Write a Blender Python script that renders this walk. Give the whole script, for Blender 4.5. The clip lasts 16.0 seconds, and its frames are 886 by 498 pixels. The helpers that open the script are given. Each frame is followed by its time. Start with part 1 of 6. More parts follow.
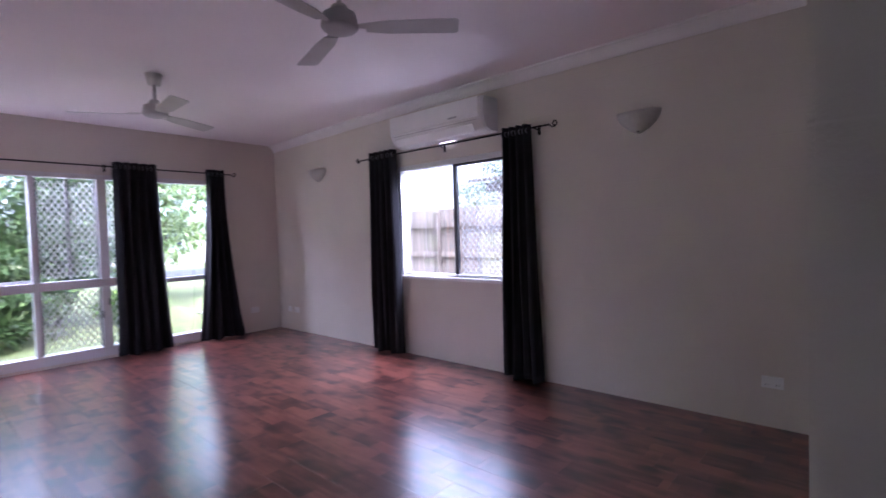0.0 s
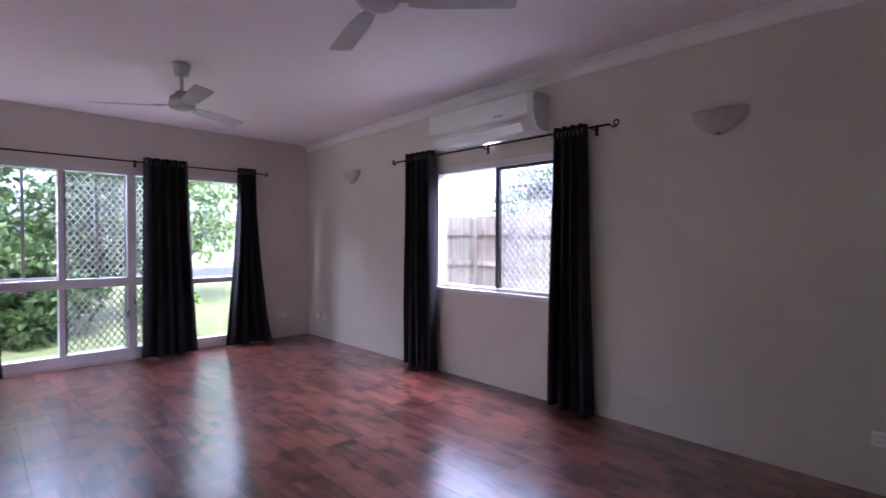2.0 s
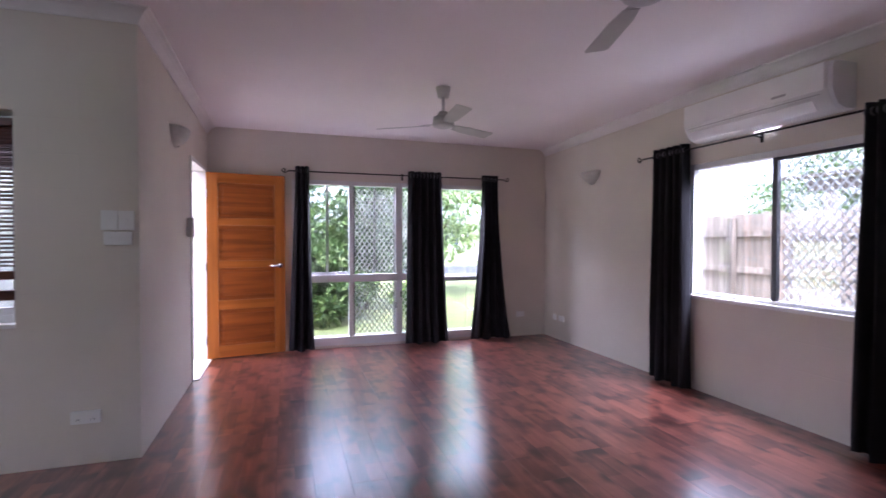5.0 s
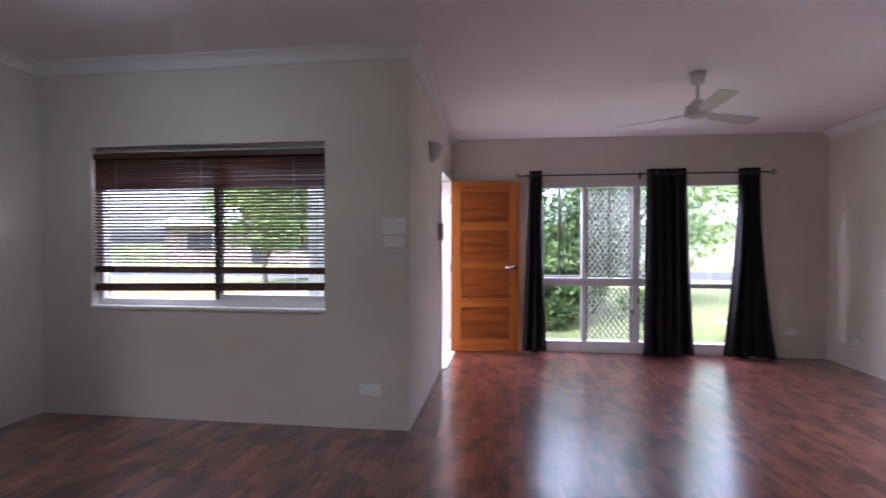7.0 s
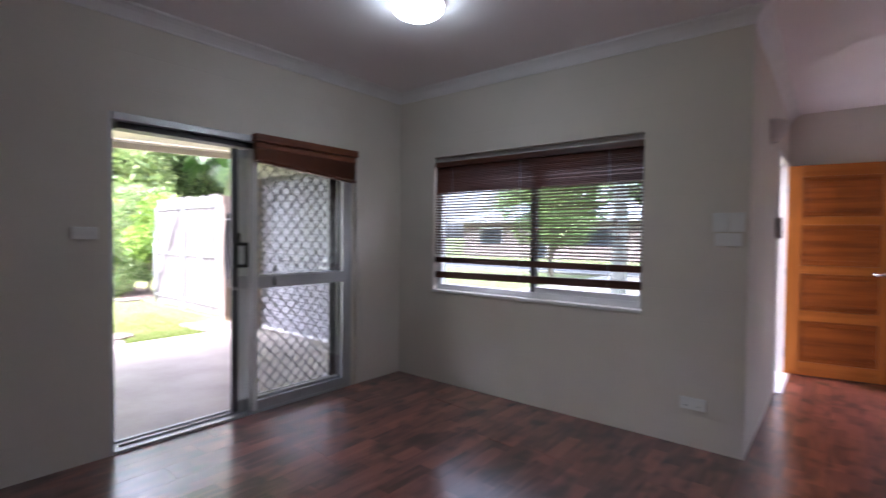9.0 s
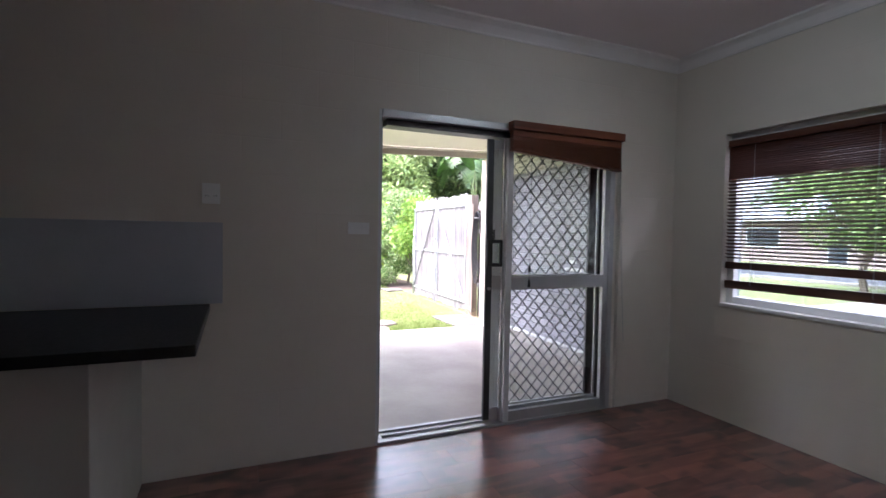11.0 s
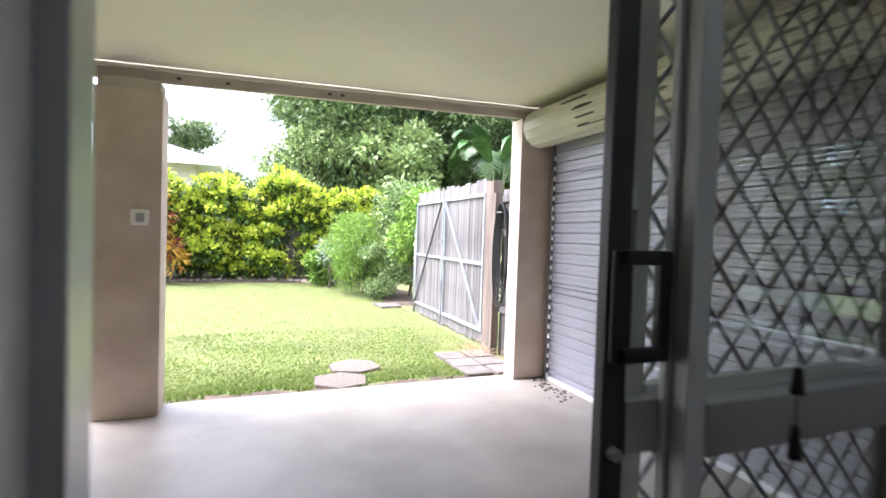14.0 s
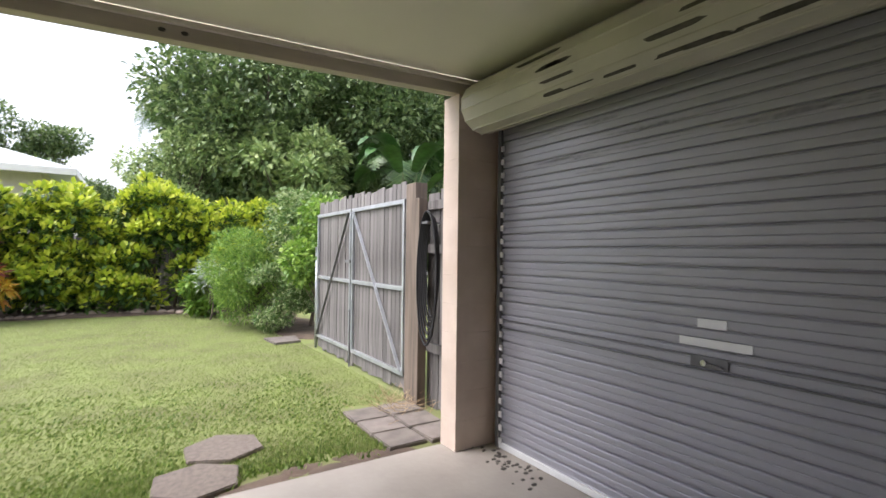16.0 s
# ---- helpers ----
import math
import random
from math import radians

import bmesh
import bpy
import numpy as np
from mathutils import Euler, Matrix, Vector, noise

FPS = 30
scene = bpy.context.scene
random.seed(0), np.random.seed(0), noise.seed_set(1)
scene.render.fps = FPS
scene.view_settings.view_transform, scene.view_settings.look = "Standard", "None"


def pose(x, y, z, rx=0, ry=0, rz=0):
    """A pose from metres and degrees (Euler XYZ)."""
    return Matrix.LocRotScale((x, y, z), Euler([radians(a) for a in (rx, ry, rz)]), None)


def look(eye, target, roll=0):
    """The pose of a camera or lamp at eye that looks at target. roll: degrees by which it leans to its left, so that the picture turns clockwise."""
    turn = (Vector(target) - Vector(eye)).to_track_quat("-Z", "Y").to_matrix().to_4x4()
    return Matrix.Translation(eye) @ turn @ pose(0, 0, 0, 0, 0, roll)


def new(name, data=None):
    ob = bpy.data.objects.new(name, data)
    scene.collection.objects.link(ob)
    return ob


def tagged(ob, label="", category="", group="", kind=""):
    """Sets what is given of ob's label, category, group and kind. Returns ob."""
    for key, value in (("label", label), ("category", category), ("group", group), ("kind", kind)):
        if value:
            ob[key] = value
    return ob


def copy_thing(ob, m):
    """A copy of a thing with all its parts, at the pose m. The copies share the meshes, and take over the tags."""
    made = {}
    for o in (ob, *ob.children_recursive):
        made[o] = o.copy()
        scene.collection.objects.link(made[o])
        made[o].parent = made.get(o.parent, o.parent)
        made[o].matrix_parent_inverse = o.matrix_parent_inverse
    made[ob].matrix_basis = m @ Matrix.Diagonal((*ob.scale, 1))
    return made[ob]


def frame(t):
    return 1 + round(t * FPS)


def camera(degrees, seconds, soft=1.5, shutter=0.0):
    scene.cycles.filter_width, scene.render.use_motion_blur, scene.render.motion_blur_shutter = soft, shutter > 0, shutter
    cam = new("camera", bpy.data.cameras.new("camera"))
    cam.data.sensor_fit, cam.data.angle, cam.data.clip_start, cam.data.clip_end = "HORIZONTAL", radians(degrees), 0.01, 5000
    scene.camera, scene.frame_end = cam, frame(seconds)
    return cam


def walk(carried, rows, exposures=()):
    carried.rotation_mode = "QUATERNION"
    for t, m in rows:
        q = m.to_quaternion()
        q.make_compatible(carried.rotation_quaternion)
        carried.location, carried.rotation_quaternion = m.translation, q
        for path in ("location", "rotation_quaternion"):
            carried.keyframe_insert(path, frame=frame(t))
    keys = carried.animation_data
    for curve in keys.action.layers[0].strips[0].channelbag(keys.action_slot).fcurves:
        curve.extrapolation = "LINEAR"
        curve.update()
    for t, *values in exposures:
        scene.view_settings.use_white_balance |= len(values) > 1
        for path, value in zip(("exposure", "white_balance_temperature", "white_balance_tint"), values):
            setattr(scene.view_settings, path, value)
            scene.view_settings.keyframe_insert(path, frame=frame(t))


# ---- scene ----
cam = camera(85.1, 16.0, shutter=0.5)
EXPOSURES = [
    (0.0, 4.05, 5450, 43), (1.2, 3.9, 5450, 42), (2.0, 3.98, 5500, 41), (3.0, 4.2, 5600, 40), (6.0, 4.05, 5800, 37), (8.5, 3.85, 5900, 33), (9.5, 3.85, 5850, 30), (10.2, 3.8, 5850, 29),
    (12.5, 3.2, 5850, 24), (13.5, 3.1, 5900, 20), (14.2, 2.9, 5900, 21), (15.0, 2.4, 5950, 21), (15.5, 2.05, 6000, 20), (16.0, 1.75, 6300, 17),
]
PATH = [
    (0, (0.7, 0.412, 1.272), (-0.633, 1.901, 1.204), -1.8),
    (0.5, (0.554, 0.556, 1.277), (-0.656, 2.148, 1.232), -0.5),
    (1, (0.455, 0.668, 1.291), (-0.756, 2.26, 1.281), 0.1),
    (1.5, (0.422, 0.644, 1.278), (-0.889, 2.154, 1.251), 0.1),
    (2, (0.394, 0.665, 1.296), (-1.037, 2.061, 1.255), 0.1),
    (2.5, (0.385, 0.648, 1.306), (-1.14, 1.942, 1.266), -0.1),
    (3, (0.374, 0.638, 1.291), (-1.253, 1.801, 1.271), -0.3),
    (3.5, (0.35, 0.622, 1.314), (-1.358, 1.662, 1.29), -0.5),
    (6, (0.309, 0.438, 1.319), (-1.676, 0.682, 1.28), 0.2),
    (6.5, (0.287, 0.387, 1.331), (-1.712, 0.401, 1.298), -0.1),
    (7, (0.318, 0.359, 1.318), (-1.665, 0.102, 1.289), -0.0),
    (7.5, (0.338, 0.316, 1.331), (-1.595, -0.198, 1.295), 0.2),
    (8, (0.307, 0.242, 1.34), (-1.552, -0.496, 1.303), 0.3),
    (8.5, (0.333, 0.184, 1.329), (-1.419, -0.779, 1.281), 0.4),
    (9, (0.386, 0.113, 1.323), (-1.159, -1.156, 1.27), 0.6),
    (9.5, (0.405, 0.019, 1.303), (-0.863, -1.527, 1.242), 0.7),
    (10, (0.423, -0.045, 1.326), (-0.601, -1.76, 1.222), 0.1),
    (12.5, (-0.349, -1.425, 1.258), (-1.046, -3.299, 1.228), 1.9),
    (13, (-0.491, -1.858, 1.259), (-1.213, -3.723, 1.227), 1.4),
    (13.5, (-0.626, -2.235, 1.258), (-1.376, -4.087, 1.192), 1.3),
    (14, (-0.792, -2.629, 1.275), (-1.536, -4.485, 1.219), 1.9),
    (14.5, (-0.878, -2.963, 1.28), (-1.799, -4.738, 1.25), 0.3),
    (15, (-1.002, -3.272, 1.298), (-2.016, -4.996, 1.274), 0.2),
    (15.5, (-1.147, -3.538, 1.294), (-2.187, -5.246, 1.28), 1.4),
    (16, (-1.254, -3.843, 1.284), (-2.337, -5.523, 1.305), 0.7),
]
walk(cam, [(t, look(eye, target, roll)) for t, eye, target, roll in PATH], EXPOSURES)

# ---- daylight ----
world = bpy.data.worlds.new("overcast_sky")
scene.world = world
world.use_nodes = True
wn = world.node_tree.nodes
sky = wn.new("ShaderNodeTexSky")
sky.sky_type, sky.sun_disc = "NISHITA", False
sky.sun_elevation, sky.sun_rotation = radians(60), radians(109)
sky.air_density, sky.dust_density, sky.ozone_density = 1.0, 4.0, 1.0
hsv = wn.new("ShaderNodeHueSaturation")
hsv.inputs["Saturation"].default_value = 0.35
world.node_tree.links.new(sky.outputs[0], hsv.inputs["Color"])
world.node_tree.links.new(hsv.outputs[0], wn["Background"].inputs[0])
wn["Background"].inputs[1].default_value = 0.15

sun = new("sun", bpy.data.lights.new("sun", "SUN"))
sun.data.energy, sun.data.angle, sun.data.color = 0.7, radians(40), (1.0, 0.97, 0.92)
sun.matrix_world = look((7.0, -2.4, 12.8), (0, 0, 0))

# added area lamps, out of view above the window heads, reinforce the sky's light
for name, eye, aim, width, watts in (("sky_fill_lamp_west", (-6.08, 1.85, 2.46), (-5.08, 1.85, 1.62), 2.7, 24.0), ("sky_fill_lamp_north", (-2.32, 4.42, 2.44), (-2.32, 3.42, 1.6), 1.6, 17.0),
        ("sky_fill_lamp_porch", (-3.42, -1.83, 2.38), (-2.42, -1.83, 1.5), 1.6, 5.0)):
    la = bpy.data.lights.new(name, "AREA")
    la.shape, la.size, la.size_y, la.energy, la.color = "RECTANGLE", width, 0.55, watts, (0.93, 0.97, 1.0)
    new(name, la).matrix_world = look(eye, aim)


# ---- materials ----
def material(name, col, rough=0.5, metal=0.0, var=0.10, scale=5.0, bump=0.0, bscale=80.0, spread=0.0, coat=0.0, stain=None, stretch=(1, 1, 1)):
    """A surface with soft large patches, fine grain and, with spread, a tone of its own for each object."""
    m = bpy.data.materials.new(name)
    m.use_nodes = True
    nt, p = m.node_tree, m.node_tree.nodes["Principled BSDF"]
    nd, ln = nt.nodes, nt.links
    tc = nd.new("ShaderNodeTexCoord")
    mp = nd.new("ShaderNodeMapping")
    mp.inputs["Scale"].default_value = stretch
    ln.new(tc.outputs["Object"], mp.inputs["Vector"])
    big = nd.new("ShaderNodeTexNoise")
    big.inputs["Scale"].default_value, big.inputs["Detail"].default_value = scale, 5
    ln.new(mp.outputs[0], big.inputs["Vector"])
    fine = nd.new("ShaderNodeTexNoise")
    fine.inputs["Scale"].default_value, fine.inputs["Detail"].default_value = bscale, 4
    ln.new(mp.outputs[0], fine.inputs["Vector"])
    ramp = nd.new("ShaderNodeValToRGB")
    dark = stain or tuple(c * (1 - var) for c in col)
    light = tuple(min(1, c * (1 + var)) for c in col)
    ramp.color_ramp.elements[0].position, ramp.color_ramp.elements[0].color = 0.3, (*dark, 1)
    ramp.color_ramp.elements[1].position, ramp.color_ramp.elements[1].color = 0.65, (*light, 1)
    ln.new(big.outputs["Fac"], ramp.inputs[0])
    out = ramp.outputs[0]
    if spread:
        info = nd.new("ShaderNodeObjectInfo")
        rng = nd.new("ShaderNodeMapRange")
        rng.inputs["To Min"].default_value, rng.inputs["To Max"].default_value = 1 - spread, 1 + spread
        ln.new(info.outputs["Random"], rng.inputs["Value"])
        mul = nd.new("ShaderNodeHueSaturation")
        ln.new(rng.outputs[0], mul.inputs["Value"])
        ln.new(out, mul.inputs["Color"])
        out = mul.outputs[0]
    ln.new(out, p.inputs["Base Color"])
    rr = nd.new("ShaderNodeMapRange")
    rr.inputs["To Min"].default_value, rr.inputs["To Max"].default_value = max(0.02, rough - 0.08), min(1, rough + 0.08)
    ln.new(fine.outputs["Fac"], rr.inputs["Value"])
    ln.new(rr.outputs[0], p.inputs["Roughness"])
    p.inputs["Metallic"].default_value = metal
    p.inputs["Coat Weight"].default_value = coat
    if bump:
        b = nd.new("ShaderNodeBump")
        b.inputs["Strength"].default_value, b.inputs["Distance"].default_value = bump, 0.004
        ln.new(fine.outputs["Fac"], b.inputs["Height"])
        ln.new(b.outputs[0], p.inputs["Normal"])
    return m


def block_paint(name, col, axis):
    """Paint rolled over concrete blocks: faint joints 0.2 m apart and an orange-peel skin. axis: the way along the wall, 0 for x, 1 for y."""
    m = material(name, col, 0.62, var=0.05, scale=1.4, bump=0.25, bscale=140)
    nt, p = m.node_tree, m.node_tree.nodes["Principled BSDF"]
    nd, ln = nt.nodes, nt.links
    tc = nd.new("ShaderNodeTexCoord")
    sep = nd.new("ShaderNodeSeparateXYZ")
    ln.new(tc.outputs["Object"], sep.inputs[0])
    com = nd.new("ShaderNodeCombineXYZ")
    ln.new(sep.outputs[axis], com.inputs[0])
    ln.new(sep.outputs[2], com.inputs[1])
    br = nd.new("ShaderNodeTexBrick")
    br.inputs["Scale"].default_value = 1.0
    br.inputs["Brick Width"].default_value, br.inputs["Row Height"].default_value = 0.4, 0.2
    br.inputs["Mortar Size"].default_value, br.inputs["Mortar Smooth"].default_value = 0.006, 1.0
    ln.new(com.outputs[0], br.inputs["Vector"])
    inv = nd.new("ShaderNodeMath")
    inv.operation = "SUBTRACT"
    inv.inputs[0].default_value = 1.0
    ln.new(br.outputs["Fac"], inv.inputs[1])
    b = nd.new("ShaderNodeBump")
    b.inputs["Strength"].default_value, b.inputs["Distance"].default_value = 0.35, 0.002
    ln.new(inv.outputs[0], b.inputs["Height"])
    old = p.inputs["Normal"].links[0].from_node
    ln.new(old.outputs[0], b.inputs["Normal"])
    ln.new(b.outputs[0], p.inputs["Normal"])
    return m


def leaf_material(name, dark, mid, bright, gloss=0.45):
    """Leaves: each one takes its own tone, and lets some light through."""
    m = bpy.data.materials.new(name)
    m.use_nodes = True
    nt, p = m.node_tree, m.node_tree.nodes["Principled BSDF"]
    nd, ln = nt.nodes, nt.links
    geo = nd.new("ShaderNodeNewGeometry")
    ramp = nd.new("ShaderNodeValToRGB")
    e = ramp.color_ramp.elements
    e[0].position, e[0].color = 0.0, (*dark, 1)
    e[1].position, e[1].color = 1.0, (*bright, 1)
    k = e.new(0.55)
    k.color = (*mid, 1)
    ln.new(geo.outputs["Random Per Island"], ramp.inputs[0])
    ln.new(ramp.outputs[0], p.inputs["Base Color"])
    p.inputs["Roughness"].default_value = gloss
    tr = nd.new("ShaderNodeBsdfTranslucent")
    ln.new(ramp.outputs[0], tr.inputs["Color"])
    mix = nd.new("ShaderNodeMixShader")
    mix.inputs[0].default_value = 0.3
    ln.new(p.outputs[0], mix.inputs[1])
    ln.new(tr.outputs[0], mix.inputs[2])
    ln.new(mix.outputs[0], nd["Material Output"].inputs["Surface"])
    return m


def glass_material(name, tint=(0.97, 0.985, 0.98)):
    m = bpy.data.materials.new(name)
    m.use_nodes = True
    nt = m.node_tree
    nd, ln = nt.nodes, nt.links
    lw = nd.new("ShaderNodeLayerWeight")
    lw.inputs["Blend"].default_value = 0.5
    pw5 = nd.new("ShaderNodeMath")
    pw5.operation = "POWER"
    pw5.inputs[1].default_value = 4.0
    ln.new(lw.outputs["Facing"], pw5.inputs[0])
    fr = nd.new("ShaderNodeMath")
    fr.operation = "MULTIPLY_ADD"
    fr.inputs[1].default_value, fr.inputs[2].default_value = 0.75, 0.07
    ln.new(pw5.outputs[0], fr.inputs[0])
    a = nd.new("ShaderNodeBsdfTransparent")
    a.inputs["Color"].default_value = (*tint, 1)
    g = nd.new("ShaderNodeBsdfGlossy")
    g.inputs["Roughness"].default_value = 0.01
    mix = nd.new("ShaderNodeMixShader")
    ln.new(fr.outputs[0], mix.inputs[0])
    ln.new(a.outputs[0], mix.inputs[1])
    ln.new(g.outputs[0], mix.inputs[2])
    ln.new(mix.outputs[0], nd["Material Output"].inputs["Surface"])
    return m


def plank_material():
    """Dark red laminate: every board is printed with two strips of staves, cloudy dark figure and fine grain, under a satin lacquer."""
    m = bpy.data.materials.new("merbau_laminate")
    m.use_nodes = True
    nt, p = m.node_tree, m.node_tree.nodes["Principled BSDF"]
    nd, ln = nt.nodes, nt.links
    tc, info = nd.new("ShaderNodeTexCoord"), nd.new("ShaderNodeObjectInfo")
    off = nd.new("ShaderNodeVectorMath")
    off.operation = "MULTIPLY_ADD"
    ln.new(info.outputs["Random"], off.inputs[0])
    off.inputs[1].default_value = (37.0, 0.0, 53.0)
    ln.new(tc.outputs["Object"], off.inputs[2])

    def cloud(scale, stretch, detail):
        mp = nd.new("ShaderNodeMapping")
        mp.inputs["Scale"].default_value = stretch
        ln.new(off.outputs[0], mp.inputs["Vector"])
        t = nd.new("ShaderNodeTexNoise")
        t.inputs["Scale"].default_value, t.inputs["Detail"].default_value = scale, detail
        ln.new(mp.outputs[0], t.inputs["Vector"])
        return t.outputs["Fac"]

    def spanned(value, lo, hi):
        rg = nd.new("ShaderNodeMapRange")
        rg.interpolation_type = "SMOOTHSTEP"
        rg.inputs["From Min"].default_value, rg.inputs["From Max"].default_value = lo, hi
        ln.new(value, rg.inputs["Value"])
        return rg.outputs[0]

    def blend(fac, a, b):
        mx = nd.new("ShaderNodeMix")
        mx.data_type = "RGBA"
        ln.new(fac, mx.inputs["Factor"])
        for key, col in (("A", a), ("B", b)):
            sock = [i for i in mx.inputs if i.name == key and i.type == "RGBA"][0]
            if isinstance(col, tuple):
                sock.default_value = (*col, 1)
            else:
                ln.new(col, sock)
        return [o for o in mx.outputs if o.type == "RGBA"][0]

    br = nd.new("ShaderNodeTexBrick")
    br.offset = 0.43
    br.inputs["Scale"].default_value = 1.0
    br.inputs["Brick Width"].default_value, br.inputs["Row Height"].default_value = 0.34, 0.097
    br.inputs["Mortar Size"].default_value = 0.0008
    br.inputs["Color1"].default_value, br.inputs["Color2"].default_value = (0, 0, 0, 1), (1, 1, 1, 1)
    br.inputs["Mortar"].default_value = (0, 0, 0, 1)
    ln.new(off.outputs[0], br.inputs["Vector"])
    stave = blend(br.outputs["Color"], (0.070, 0.019, 0.014), (0.265, 0.086, 0.060))
    light = blend(spanned(cloud(3.0, (1.0, 7.0, 1.0), 5), 0.35, 1.0), stave, (0.35, 0.128, 0.092))
    dark = blend(spanned(cloud(5.0, (1.0, 1.5, 1.0), 1), 0.46, 0.80), light, (0.026, 0.008, 0.007))
    ln.new(dark, p.inputs["Base Color"])
    p.inputs["Roughness"].default_value = 0.30
    p.inputs["Specular IOR Level"].default_value = 0.3
    p.inputs["Coat Weight"].default_value, p.inputs["Coat Roughness"].default_value, p.inputs["Coat IOR"].default_value = 1.0, 0.21, 2.05
    return m


def timber(name, dark, light, rough=0.4, along=2, tight=24.0, spread=0.0):
    """Straight-grained timber. along: the axis of the grain."""
    st = [tight, tight, tight]
    st[along] = 1.2
    m = material(name, light, rough, var=0.12, scale=1.0, bump=0.15, bscale=3.0, stain=dark, stretch=tuple(st), spread=spread)
    return m


WALL_X = block_paint("wall_paint_blocks_x", (0.69, 0.64, 0.565), 0)
WALL_Y = block_paint("wall_paint_blocks_y", (0.69, 0.64, 0.565), 1)
CEILING = material("ceiling_paint", (0.87, 0.82, 0.83), 0.8, var=0.03, scale=1.0, bump=0.1, bscale=60)
CORNICE = material("cornice_paint", (0.80, 0.78, 0.77), 0.6, var=0.03)
WHITE = material("white_gloss_paint", (0.78, 0.78, 0.76), 0.35, var=0.04, scale=3)
PLASTIC = material("white_plastic", (0.84, 0.84, 0.82), 0.35, var=0.03, scale=4)
PLASTIC_GREY = material("grey_plastic", (0.42, 0.42, 0.42), 0.4, var=0.05)
ALU_WHITE = material("white_aluminium", (0.70, 0.71, 0.71), 0.4, var=0.05, scale=3)
ALU = material("silver_aluminium", (0.50, 0.51, 0.52), 0.38, 0.7, var=0.08, scale=3)
# aluminium again, with the shade on backlit stiles and tracks put into its colour
ALU_SHADED = material("shaded_aluminium_track", (0.07, 0.07, 0.075), 0.45, 0.5, var=0.1)
GRILLE = material("grey_grille_paint", (0.22, 0.22, 0.23), 0.5, 0.2, var=0.1, scale=9)
GRILLE_LIGHT = material("silver_grille_paint", (0.66, 0.66, 0.66), 0.5, 0.1, var=0.1, scale=9)
BLACK = material("black_plastic", (0.012, 0.012, 0.013), 0.4, var=0.15)
IRON = material("wrought_iron", (0.02, 0.018, 0.018), 0.5, 0.6, var=0.2, scale=20)
CURTAIN = material("black_curtain_cloth", (0.008, 0.008, 0.011), 0.9, var=0.25, scale=8, bump=0.3, bscale=400)
CHROME = material("satin_chrome", (0.65, 0.65, 0.66), 0.22, 1.0, var=0.04)
CLEAR = glass_material("clear_glass")
GLASS = glass_material("lightly_tinted_glass", (0.70, 0.76, 0.77))
FROST = material("frosted_glass", (0.72, 0.70, 0.66), 0.35, var=0.10, scale=14)
FROST.node_tree.nodes["Principled BSDF"].inputs["Transmission Weight"].default_value = 0.35
FAN_PAINT = material("fan_white_enamel", (0.52, 0.51, 0.50), 0.35, var=0.05)
LAMINATE = plank_material()
DOOR_V = timber("honey_pine_upright", (0.36, 0.110, 0.016), (0.47, 0.152, 0.026), 0.35, 2, 22)
DOOR_H = timber("honey_pine_across", (0.35, 0.102, 0.014), (0.46, 0.145, 0.024), 0.35, 0, 22)
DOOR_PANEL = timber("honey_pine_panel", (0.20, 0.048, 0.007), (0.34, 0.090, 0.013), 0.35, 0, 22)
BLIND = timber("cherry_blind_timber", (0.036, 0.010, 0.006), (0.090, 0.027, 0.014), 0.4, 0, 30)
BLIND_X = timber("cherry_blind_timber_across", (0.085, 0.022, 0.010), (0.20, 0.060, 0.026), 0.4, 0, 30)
CONCRETE = material("slab_concrete", (0.305, 0.28, 0.245), 0.45, var=0.12, scale=1.6, bump=0.35, bscale=28, stain=(0.235, 0.208, 0.178))
RENDERED = material("cream_painted_block", (0.60, 0.50, 0.42), 0.7, var=0.07, scale=3, bump=0.4, bscale=120, stain=(0.51, 0.41, 0.33))
CREAM = material("cream_soffit_sheet", (0.76, 0.74, 0.635), 0.65, var=0.05, scale=0.8)
FASCIA = material("weathered_fascia", (0.52, 0.47, 0.40), 0.65, var=0.12, scale=4, stretch=(0.4, 3, 3))
SHUTTER = material("bluish_shutter_steel", (0.305, 0.305, 0.338), 0.45, 0.2, var=0.06, scale=2)
DRUM = material("cream_shutter_roll", (0.50, 0.48, 0.40), 0.5, var=0.10, scale=3)
SCUFF = material("dark_scuff", (0.075, 0.07, 0.06), 0.8, var=0.3, scale=30)
SMUDGE = material("grey_rub_mark", (0.25, 0.25, 0.27), 0.7, var=0.25, scale=25)
PALE = material("pale_label", (0.72, 0.72, 0.72), 0.5, var=0.04)
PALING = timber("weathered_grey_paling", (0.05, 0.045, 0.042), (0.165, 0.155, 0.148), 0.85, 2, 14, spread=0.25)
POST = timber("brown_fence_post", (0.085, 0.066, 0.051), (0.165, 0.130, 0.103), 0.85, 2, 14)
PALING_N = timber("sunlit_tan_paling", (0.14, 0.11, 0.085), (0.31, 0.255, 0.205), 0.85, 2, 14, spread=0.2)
STEEL = material("galvanised_steel", (0.40, 0.42, 0.44), 0.45, 0.6, var=0.12, scale=9)
RUSTY = material("dull_dark_steel", (0.15, 0.15, 0.155), 0.6, 0.4, var=0.2, scale=12)
HOSE = material("black_hose_rubber", (0.010, 0.010, 0.011), 0.8, var=0.1)
STONE = material("aggregate_paver", (0.135, 0.112, 0.092), 0.9, var=0.22, scale=30, bump=0.9, bscale=160)
PAVER = material("buff_paver", (0.15, 0.13, 0.112), 0.85, var=0.25, scale=8, bump=0.5, bscale=90, spread=0.15)
ROCK = material("garden_rock", (0.24, 0.19, 0.15), 0.9, var=0.3, scale=7, bump=0.8, bscale=40, spread=0.25)
